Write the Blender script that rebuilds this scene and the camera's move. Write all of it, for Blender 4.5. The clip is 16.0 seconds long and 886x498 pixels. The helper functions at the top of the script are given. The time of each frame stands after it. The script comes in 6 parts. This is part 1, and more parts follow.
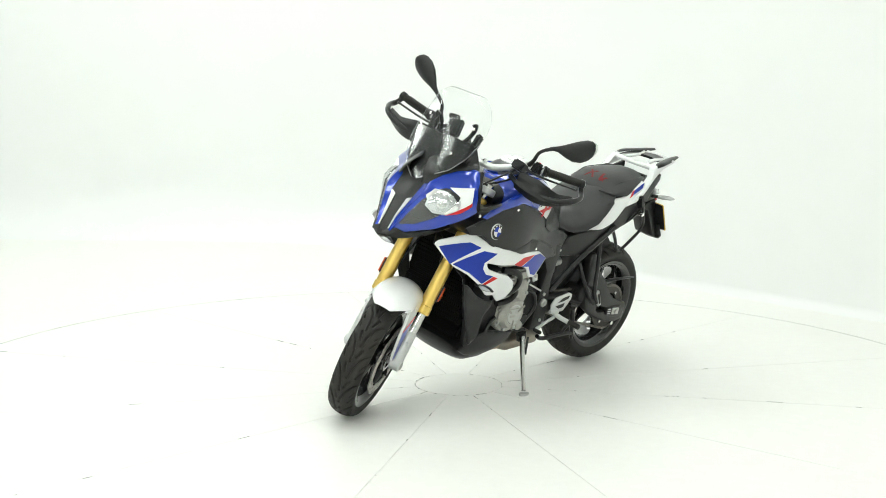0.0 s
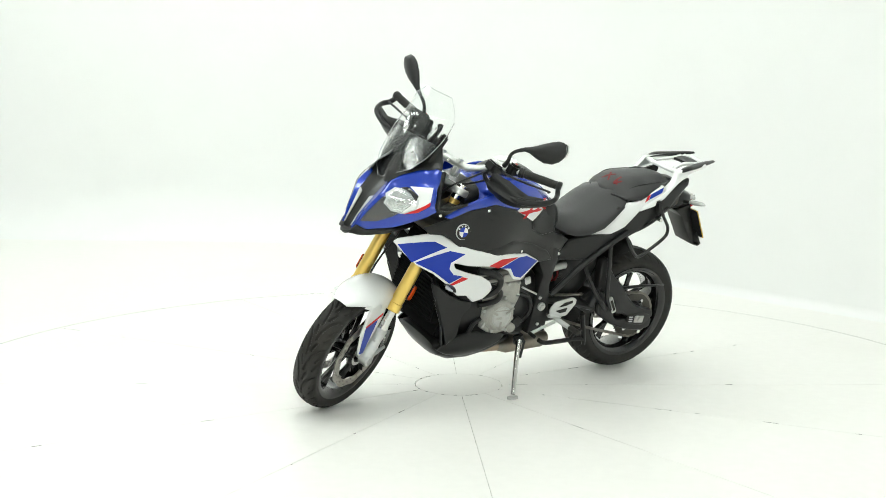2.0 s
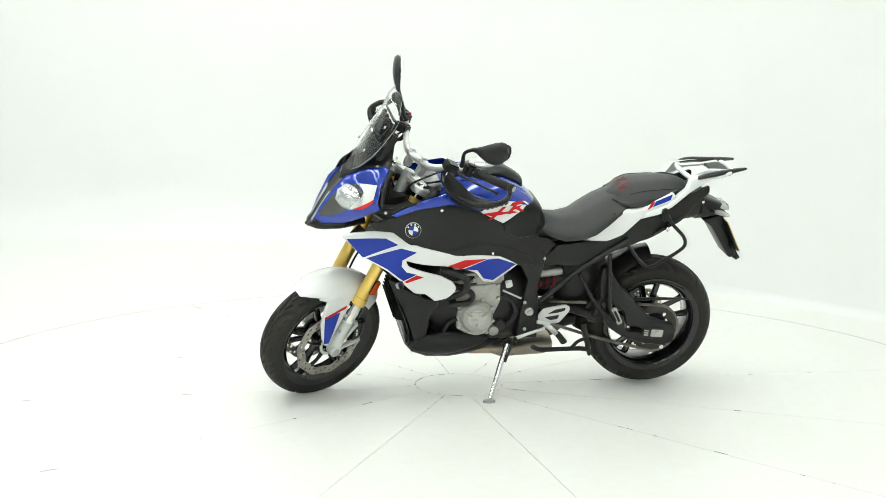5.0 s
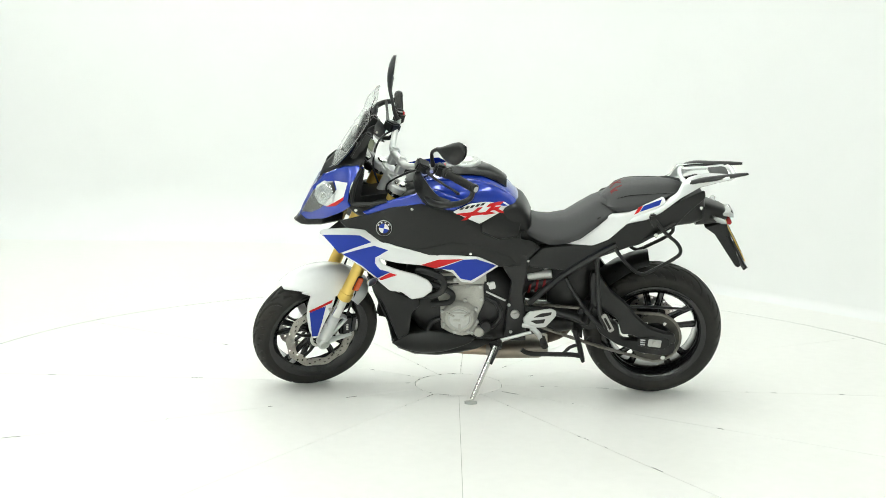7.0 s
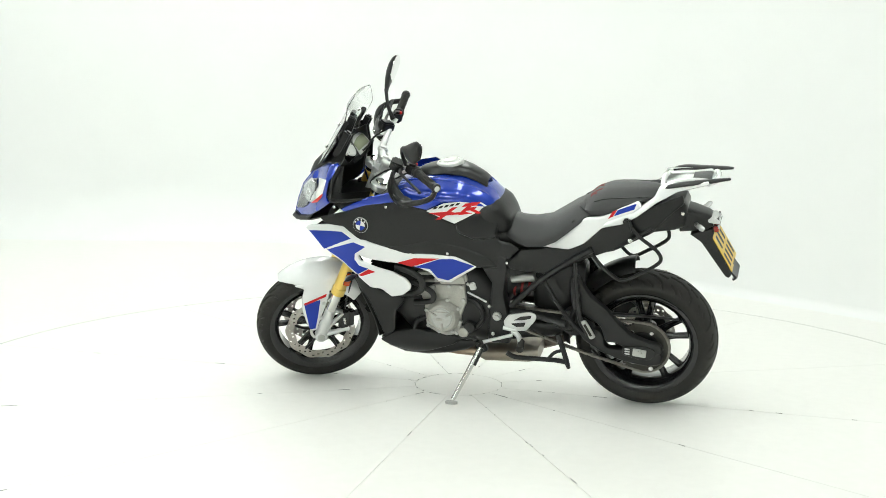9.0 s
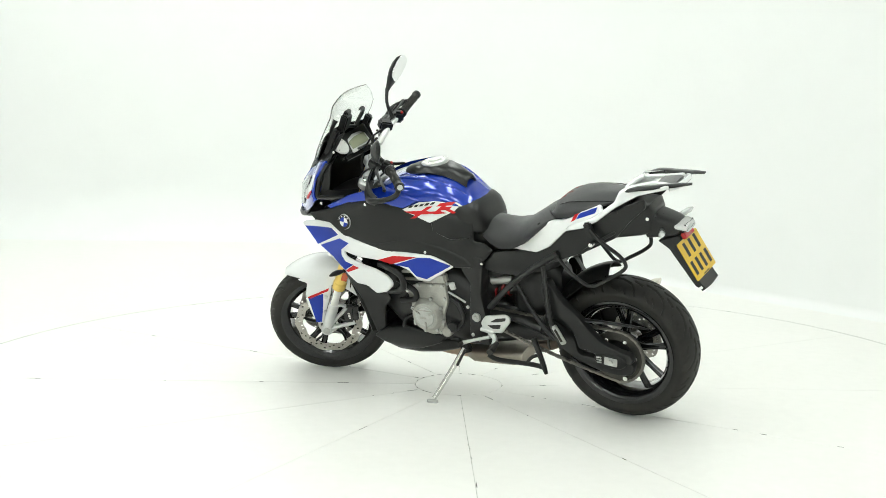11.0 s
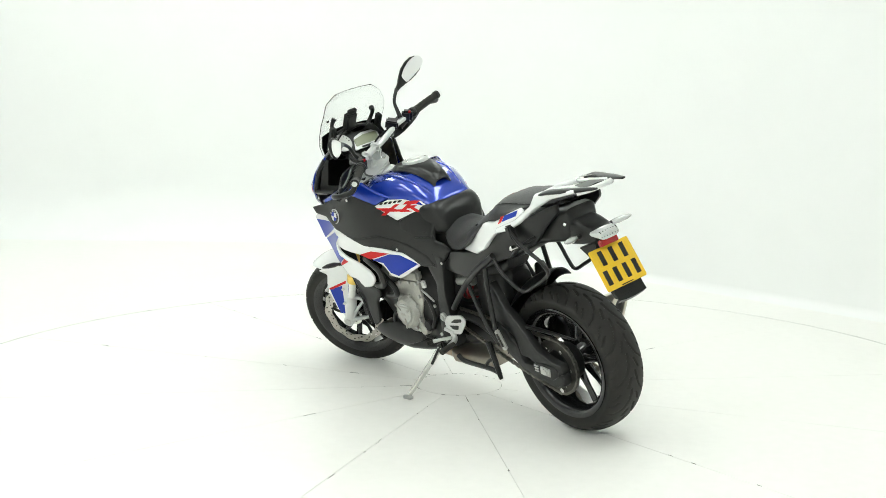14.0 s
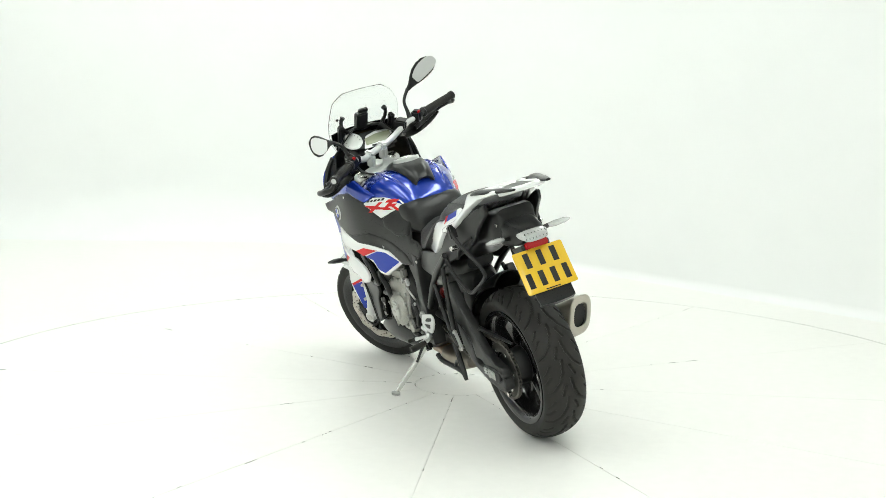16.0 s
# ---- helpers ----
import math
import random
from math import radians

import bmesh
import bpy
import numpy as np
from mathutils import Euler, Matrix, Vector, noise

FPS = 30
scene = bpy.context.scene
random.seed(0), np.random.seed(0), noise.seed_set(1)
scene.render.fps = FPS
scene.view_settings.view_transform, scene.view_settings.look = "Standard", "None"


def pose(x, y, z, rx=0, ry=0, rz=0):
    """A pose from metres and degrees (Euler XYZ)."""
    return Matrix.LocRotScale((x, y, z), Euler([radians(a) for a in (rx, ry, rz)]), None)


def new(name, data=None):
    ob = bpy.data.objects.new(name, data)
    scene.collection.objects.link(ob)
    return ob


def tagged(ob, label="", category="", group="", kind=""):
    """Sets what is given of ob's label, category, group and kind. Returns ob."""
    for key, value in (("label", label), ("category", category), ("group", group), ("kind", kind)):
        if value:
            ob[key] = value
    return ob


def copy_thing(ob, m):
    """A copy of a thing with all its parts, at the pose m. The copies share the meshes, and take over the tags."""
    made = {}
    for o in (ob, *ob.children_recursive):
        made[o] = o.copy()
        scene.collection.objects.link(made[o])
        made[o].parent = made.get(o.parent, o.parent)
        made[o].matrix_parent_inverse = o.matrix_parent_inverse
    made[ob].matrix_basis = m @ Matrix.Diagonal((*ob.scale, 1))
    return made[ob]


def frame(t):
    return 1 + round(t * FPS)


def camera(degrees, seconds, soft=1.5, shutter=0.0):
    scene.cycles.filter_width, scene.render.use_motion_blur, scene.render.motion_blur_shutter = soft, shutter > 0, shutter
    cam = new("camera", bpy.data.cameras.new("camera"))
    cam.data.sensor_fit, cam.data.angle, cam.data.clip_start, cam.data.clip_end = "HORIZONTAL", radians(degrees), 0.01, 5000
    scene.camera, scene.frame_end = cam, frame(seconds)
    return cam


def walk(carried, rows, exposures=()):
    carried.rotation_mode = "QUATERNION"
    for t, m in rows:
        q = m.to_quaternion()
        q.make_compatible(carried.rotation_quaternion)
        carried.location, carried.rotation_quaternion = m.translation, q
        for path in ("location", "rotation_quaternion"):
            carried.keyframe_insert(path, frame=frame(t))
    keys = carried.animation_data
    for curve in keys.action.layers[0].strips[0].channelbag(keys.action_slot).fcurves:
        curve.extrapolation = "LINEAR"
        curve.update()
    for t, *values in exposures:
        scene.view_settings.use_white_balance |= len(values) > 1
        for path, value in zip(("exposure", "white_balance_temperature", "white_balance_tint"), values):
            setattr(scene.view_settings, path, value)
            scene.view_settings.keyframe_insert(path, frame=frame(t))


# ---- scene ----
from mathutils import geometry
from mathutils.bvhtree import BVHTree

# ---- camera: stands still on its tripod ----
cam = camera(39.39, 16.0, soft=0.7)
CAM = Matrix.Translation((0.0, -5.655, 1.436)) @ pose(0, 0, 0, 81.976, 0, 0.803) @ pose(0, 0, 0, 0, 0, 0.587)
walk(cam, [(0.0, CAM), (16.0, CAM)], exposures=[(0.0, 0.0), (16.0, 0.0)])

TURN_RATE = -7.041          # degrees a second
STRIP_POWER = 12.1
LIGHT_TINT = (0.942, 1.0, 0.945, 1.0)

world = bpy.data.worlds.new("studio_dark")
world.use_nodes = True
world.node_tree.nodes["Background"].inputs[0].default_value = (0.8, 0.85, 0.8, 1)
world.node_tree.nodes["Background"].inputs[1].default_value = 0.05
scene.world = world


# ---- materials ----
def material(name, color, rough=0.5, metal=0.0, coat=0.0, grain=0.06, scale=40.0, bump=0.0, stain=0.0,
             stain_color=(0.2, 0.18, 0.15), stain_scale=6.0, spec=0.5, transmission=0.0, ior=1.45, stretch=None):
    m = bpy.data.materials.new(name)
    m.use_nodes = True
    nt = m.node_tree
    b = nt.nodes["Principled BSDF"]
    b.inputs["Roughness"].default_value = rough
    b.inputs["Metallic"].default_value = metal
    b.inputs["Coat Weight"].default_value = coat
    b.inputs["Coat Roughness"].default_value = 0.04
    b.inputs["Specular IOR Level"].default_value = spec
    b.inputs["Transmission Weight"].default_value = transmission
    b.inputs["IOR"].default_value = ior
    co = nt.nodes.new("ShaderNodeTexCoord")
    src = co.outputs["Object"]
    if stretch:
        mp = nt.nodes.new("ShaderNodeMapping")
        mp.inputs["Scale"].default_value = stretch
        nt.links.new(src, mp.inputs["Vector"])
        src = mp.outputs["Vector"]
    n1 = nt.nodes.new("ShaderNodeTexNoise")
    n1.inputs["Scale"].default_value = scale
    n1.inputs["Detail"].default_value = 6
    nt.links.new(src, n1.inputs["Vector"])
    n2 = nt.nodes.new("ShaderNodeTexNoise")
    n2.inputs["Scale"].default_value = stain_scale
    n2.inputs["Detail"].default_value = 5
    nt.links.new(src, n2.inputs["Vector"])
    r1 = nt.nodes.new("ShaderNodeMapRange")
    r1.inputs["To Min"].default_value, r1.inputs["To Max"].default_value = 1 - grain * 2, 1 + grain * 2
    nt.links.new(n1.outputs["Fac"], r1.inputs["Value"])
    mul = nt.nodes.new("ShaderNodeVectorMath")
    mul.operation = "SCALE"
    mul.inputs[0].default_value = color
    nt.links.new(r1.outputs["Result"], mul.inputs["Scale"])
    mix = nt.nodes.new("ShaderNodeMix")
    mix.data_type = "RGBA"
    r2 = nt.nodes.new("ShaderNodeMapRange")
    r2.inputs["From Min"].default_value, r2.inputs["From Max"].default_value = 0.5, 0.72
    r2.inputs["To Max"].default_value = stain
    nt.links.new(n2.outputs["Fac"], r2.inputs["Value"])
    nt.links.new(r2.outputs["Result"], mix.inputs["Factor"])
    nt.links.new(mul.outputs["Vector"], mix.inputs["A"])
    mix.inputs["B"].default_value = (*stain_color, 1)
    nt.links.new(mix.outputs["Result"], b.inputs["Base Color"])
    r3 = nt.nodes.new("ShaderNodeMapRange")
    r3.inputs["To Min"].default_value, r3.inputs["To Max"].default_value = max(0.0, rough - grain), min(1.0, rough + grain)
    nt.links.new(n1.outputs["Fac"], r3.inputs["Value"])
    nt.links.new(r3.outputs["Result"], b.inputs["Roughness"])
    if bump:
        bp = nt.nodes.new("ShaderNodeBump")
        bp.inputs["Strength"].default_value = bump
        bp.inputs["Distance"].default_value = 0.002
        nt.links.new(n1.outputs["Fac"], bp.inputs["Height"])
        nt.links.new(bp.outputs["Normal"], b.inputs["Normal"])
    return m


def glow(name, color, strength):
    m = bpy.data.materials.new(name)
    m.use_nodes = True
    nt = m.node_tree
    nt.nodes.remove(nt.nodes["Principled BSDF"])
    e = nt.nodes.new("ShaderNodeEmission")
    e.inputs[0].default_value, e.inputs[1].default_value = color, strength
    nt.links.new(e.outputs[0], nt.nodes["Material Output"].inputs[0])
    return m


M_WALL = material("white_wall_paint", (0.855, 0.862, 0.855), 0.7, grain=0.008, scale=3, spec=0.2)
M_FLOOR = material("white_floor_paint", (0.825, 0.815, 0.785), 0.36, grain=0.02, scale=18, stain=0.12,
                   stain_color=(0.68, 0.67, 0.62), stain_scale=1.1, spec=0.35)
# greys of the unseen walls and ceiling, chosen for how much light they bounce
M_GREY = material("unseen_wall_bounce_grey", (0.72, 0.725, 0.72), 0.8, grain=0.05, scale=2)
M_DARK = material("unseen_ceiling_bounce_grey", (0.58, 0.585, 0.58), 0.9, grain=0.05, scale=2)
M_JOINT = material("dirty_joint", (0.43, 0.43, 0.39), 0.9, grain=0.4, scale=9, stain=0.95, stain_color=(0.76, 0.76, 0.73), stain_scale=7)
M_CHIP = material("chipped_paint", (0.20, 0.20, 0.185), 0.9, grain=0.4, scale=60)
M_STRIP = glow("lamp_diffuser", LIGHT_TINT, STRIP_POWER)
M_SOFTBOX = glow("softbox_diffuser", LIGHT_TINT, 9.0)
M_RUBBER = material("tyre_rubber", (0.023, 0.0222, 0.0200), 0.58, grain=0.12, scale=70, bump=0.15, stain=0.55,
                    stain_color=(0.038, 0.033, 0.027), stain_scale=9, spec=0.34)
M_BLACK_GLOSS = material("gloss_black_paint", (0.007, 0.007, 0.008), 0.16, coat=0.6, grain=0.02, scale=30)
M_PLASTIC = material("black_textured_plastic", (0.0098, 0.0100, 0.0098), 0.29, grain=0.05, scale=300, bump=0.02, stain=0.25,
                     stain_color=(0.015, 0.015, 0.0145), stain_scale=7, spec=0.44)
M_FRAME = material("black_frame_paint", (0.012, 0.012, 0.012), 0.33, grain=0.06, scale=120, bump=0.03, spec=0.47)
M_SEAT = material("black_seat_vinyl", (0.034, 0.034, 0.0348), 0.44, grain=0.10, scale=420, bump=0.25, spec=0.4)
M_BLUE = material("deep_blue_metallic_paint", (0.005, 0.036, 0.38), 0.17, metal=0.30, coat=1.0, grain=0.02, scale=300)
M_BLUE_FLAT = material("blue_decal", (0.008, 0.036, 0.36), 0.30, coat=0.15, spec=0.35, grain=0.02, scale=80)
M_WHITE = material("light_white_paint", (0.80, 0.81, 0.805), 0.25, coat=0.8, grain=0.012, scale=60)
M_RED = material("red_decal", (0.60, 0.010, 0.012), 0.36, coat=0.1, spec=0.35, grain=0.03, scale=60)
M_RED_DARK = material("dark_red_stitching", (0.16, 0.008, 0.01), 0.7, grain=0.1, scale=300)
M_GOLD = material("gold_anodised_fork", (0.80, 0.56, 0.15), 0.28, metal=0.8, grain=0.008, scale=20)
M_ALU = material("cast_aluminium", (0.50, 0.51, 0.49), 0.42, metal=0.85, grain=0.08, scale=150, bump=0.08, stain=0.3,
                 stain_color=(0.3, 0.29, 0.26), stain_scale=14)
M_SILVER = material("silver_painted_metal", (0.62, 0.63, 0.62), 0.33, metal=0.6, grain=0.03, scale=90)
M_CHROME = material("polished_steel", (0.72, 0.72, 0.70), 0.16, metal=1.0, grain=0.03, scale=60)
M_ENGINE = material("grey_engine_casting", (0.42, 0.415, 0.38), 0.46, metal=0.45, grain=0.1, scale=180, bump=0.2, stain=0.3,
                    stain_color=(0.18, 0.17, 0.15), stain_scale=18)
M_DISC = material("drilled_steel_disc", (0.46, 0.44, 0.40), 0.30, metal=0.9, grain=0.10, scale=200, stretch=(1, 1, 1))
M_PIPE = material("heat_stained_steel_pipe", (0.46, 0.36, 0.27), 0.38, metal=0.85, grain=0.12, scale=25, stain=0.6,
                  stain_color=(0.22, 0.12, 0.06), stain_scale=12)
M_CHAMBER = material("dull_steel_chamber", (0.36, 0.33, 0.28), 0.45, metal=0.75, grain=0.1, scale=30, stain=0.4, stain_color=(0.22, 0.15, 0.09), stain_scale=7)
M_PIPE_DARK = material("dark_brown_steel_pipe", (0.14, 0.115, 0.095), 0.5, metal=0.6, grain=0.15, scale=30)
M_SILENCER = material("brushed_titanium_silencer", (0.52, 0.49, 0.43), 0.36, metal=0.85, grain=0.06, scale=60, stretch=(1, 8, 8))
M_ORANGE = material("orange_reflector", (0.62, 0.085, 0.015), 0.22, coat=0.8, grain=0.06, scale=200)
M_RED_LENS = material("red_lamp_lens", (0.42, 0.012, 0.014), 0.15, coat=0.8, grain=0.1, scale=220)
M_CLEAR_LENS = material("clear_lamp_plastic", (0.60, 0.61, 0.60), 0.12, metal=0.35, coat=1.0, grain=0.10, scale=160)
M_YELLOW = material("yellow_reflective_plate", (0.74, 0.47, 0.022), 0.32, coat=0.35, grain=0.03, scale=150)
# black for print, and for shade painted into the bore and heel guard openings
M_INK = material("black_print_and_hole_shade", (0.012, 0.011, 0.01), 0.5, grain=0.05)
M_MIRROR = material("mirror_glass", (0.9, 0.9, 0.9), 0.02, metal=1.0, grain=0.0)
M_GLASS = material("clear_screen_plastic", (0.97, 0.985, 0.975), 0.02, grain=0.0, transmission=1.0, ior=1.2)
M_LAMP_GLASS = material("headlamp_glass", (0.90, 0.92, 0.92), 0.03, grain=0.0, transmission=1.0, ior=1.25)
M_REFLECTOR = material("faceted_lamp_reflector", (0.74, 0.75, 0.75), 0.16, metal=0.9, coat=0.3, grain=0.10, scale=90, bump=0.2)
M_HOUSING = material("grey_lamp_housing", (0.075, 0.075, 0.078), 0.25, metal=0.5, coat=0.5, grain=0.05, scale=80)
M_SATIN = material("satin_black_plastic", (0.0092, 0.0094, 0.0093), 0.30, grain=0.03, scale=120, spec=0.44)
M_EDGE = material("screen_edge", (0.55, 0.56, 0.56), 0.2, grain=0.02)
M_CHAIN = material("oily_steel_chain", (0.20, 0.19, 0.17), 0.40, metal=0.9, grain=0.2, scale=150)
M_SPROCKET = material("dark_steel_sprocket", (0.07, 0.067, 0.06), 0.45, metal=0.8, grain=0.15, scale=120)
M_RADIATOR = material("black_radiator_core", (0.006, 0.006, 0.006), 0.8, grain=0.3, scale=400, spec=0.1)
M_LCD = material("grey_green_display", (0.24, 0.26, 0.17), 0.3, coat=0.3, grain=0.04, scale=90)
M_DIAL = material("white_dial", (0.72, 0.73, 0.70), 0.4, grain=0.05, scale=120)
M_SPRING = material("red_spring_paint", (0.22, 0.008, 0.010), 0.35, coat=0.5, grain=0.05)


# ---- mesh tools ----
def V(*a):
    return Vector(a)


def finish(bm, name, mat, smooth=True, angle=40.0):
    bmesh.ops.recalc_face_normals(bm, faces=bm.faces)
    me = bpy.data.meshes.new(name)
    lim = radians(angle)
    for f in bm.faces:
        f.smooth = smooth
    for e in bm.edges:
        e.smooth = not (len(e.link_faces) == 2 and e.calc_face_angle(0.0) > lim)
    bm.to_mesh(me)
    bm.free()
    me.materials.append(mat)
    return me


def part(name, bm, mat, parent=None, label="", m=None, smooth=True, angle=40.0):
    ob = new(name, finish(bm, name, mat, smooth, angle))
    if parent:
        ob.parent = parent
    if m is not None:
        ob.matrix_basis = m
    if label:
        ob["label"] = label
    return ob


def add(bm, verts, faces):
    vs = [bm.verts.new(v) for v in verts]
    for f in faces:
        try:
            bm.faces.new([vs[i] for i in f])
        except ValueError:
            pass
    return vs


def smooth_line(pts, n=6, closed=False):
    pts = [Vector(p) for p in pts]
    k = len(pts)
    out = []
    for i in range(k if closed else k - 1):
        if closed:
            a, b, c, d = pts[i - 1], pts[i], pts[(i + 1) % k], pts[(i + 2) % k]
        else:
            a, b, c, d = pts[max(i - 1, 0)], pts[i], pts[i + 1], pts[min(i + 2, k - 1)]
        for j in range(n):
            t = j / n
            out.append(0.5 * ((2 * b) + (c - a) * t + (2 * a - 5 * b + 4 * c - d) * t * t + (3 * b - a - 3 * c + d) * t ** 3))
    if not closed:
        out.append(pts[-1])
    return out


def loft(bm, rings, cap=True, closed=False):
    n = len(rings[0])
    vs = [[bm.verts.new(p) for p in r] for r in rings]
    for i in range(len(rings) if closed else len(rings) - 1):
        a, b = vs[i], vs[(i + 1) % len(rings)]
        for j in range(n):
            bm.faces.new((a[j], a[(j + 1) % n], b[(j + 1) % n], b[j]))
    if cap and not closed:
        bm.faces.new(vs[0][::-1])
        bm.faces.new(vs[-1])
    return bm


def tube(bm, pts, r, seg=10, n=5, closed=False, flat=1.0):
    """A round (or flattened) bar swept along a smoothed line; r is one radius or one for each given point."""
    line = smooth_line(pts, n, closed) if n > 1 else [Vector(p) for p in pts]
    k = len(pts)
    rs = [r] * k if not isinstance(r, (list, tuple)) else list(r)
    rings = []
    up = Vector((0, 0, 1))
    prev = None
    for i, p in enumerate(line):
        q0, q1 = line[max(i - 1, 0)], line[min(i + 1, len(line) - 1)]
        if closed:
            q0, q1 = line[i - 1], line[(i + 1) % len(line)]
        d = (q1 - q0).normalized()
        if prev is None:
            s = d.cross(up if abs(d.z) < 0.9 else Vector((1, 0, 0))).normalized()
        else:
            s = (prev - d * prev.dot(d)).normalized()
        prev = s
        t = s.cross(d)
        f = i / max(n, 1)
        a = min(int(f), k - 1)
        b = min(a + 1, k - 1)
        rad = rs[a] + (rs[b] - rs[a]) * (f - a)
        rings.append([p + s * math.cos(2 * math.pi * j / seg) * rad + t * math.sin(2 * math.pi * j / seg) * rad * flat for j in range(seg)])
    return loft(bm, rings, cap=True, closed=closed)


def cyl(bm, p0, p1, r, seg=24, r2=None, bevel=0.0):
    p0, p1 = Vector(p0), Vector(p1)
    d = (p1 - p0).normalized()
    s = d.cross(Vector((0, 0, 1)) if abs(d.z) < 0.9 else Vector((1, 0, 0))).normalized()
    t = s.cross(d)
    r2 = r if r2 is None else r2
    st = [(p0, r), (p1, r2)]
    if bevel:
        st = [(p0, r - bevel), (p0 + d * bevel, r), (p1 - d * bevel, r2), (p1, r2 - bevel)]
    return loft(bm, [[p + s * math.cos(2 * math.pi * j / seg) * q + t * math.sin(2 * math.pi * j / seg) * q for j in range(seg)] for p, q in st])


def box(bm, center, size, rot=(0, 0, 0), bevel=0.003):
    m = Matrix.LocRotScale(center, Euler([radians(a) for a in rot]), None)
    b = bmesh.new()
    bmesh.ops.create_cube(b, size=1.0, matrix=Matrix.Diagonal((*size, 1)))
    if bevel:
        bmesh.ops.bevel(b, geom=b.edges[:], offset=min(bevel, min(size) * 0.45), segments=2, affect="EDGES")
    b.transform(m)
    tmp = bpy.data.meshes.new("tmp")
    b.to_mesh(tmp)
    b.free()
    bm.from_mesh(tmp)
    bpy.data.meshes.remove(tmp)
    return bm


def revolve(bm, profile, center, seg=64, closed=True):
    """Turns a profile of (y, radius) about the axis that runs along y through center."""
    c = Vector(center)
    rings = []
    for j in range(seg):
        a = 2 * math.pi * j / seg
        rings.append([c + Vector((math.cos(a) * r, y, math.sin(a) * r)) for y, r in profile])
    n = len(profile)
    vs = [[bm.verts.new(p) for p in r] for r in rings]
    for i in range(seg):
        a, b = vs[i], vs[(i + 1) % seg]
        for j in range(n if closed else n - 1):
            bm.faces.new((a[j], a[(j + 1) % n], b[(j + 1) % n], b[j]))
    return bm


def surface(ctrl):
    """A thin-plate surface y(x, z) through a few points (x, z, y)."""
    c = np.array(ctrl, float)
    n = len(c)

    def ker(r2):
        return np.where(r2 > 1e-12, r2 * np.log(r2 + 1e-12), 0.0)
    k = ker(((c[:, None, :2] - c[None, :, :2]) ** 2).sum(-1)) + np.eye(n) * 1e-4
    p = np.column_stack([np.ones(n), c[:, :2]])
    a = np.block([[k, p], [p.T, np.zeros((3, 3))]])
    w = np.linalg.solve(a, np.concatenate([c[:, 2], np.zeros(3)]))

    def f(x, z):
        r2 = (c[:, 0] - x) ** 2 + (c[:, 1] - z) ** 2
        return float(w[:n] @ ker(r2) + w[n] + w[n + 1] * x + w[n + 2] * z)
    return f


def rounded(outline, r=0.01, k=4):
    """Rounds the corners of a closed 2D outline."""
    out = []
    n = len(outline)
    for i in range(n):
        p, a, b = Vector(outline[i]), Vector(outline[i - 1]), Vector(outline[(i + 1) % n])
        da, db = a - p, b - p
        q = min(r, da.length * 0.45, db.length * 0.45)
        s, e = p + da.normalized() * q, p + db.normalized() * q
        for j in range(k + 1):
            t = j / k
            out.append(s * (1 - t) ** 2 + p * 2 * t * (1 - t) + e * t * t)
    return out


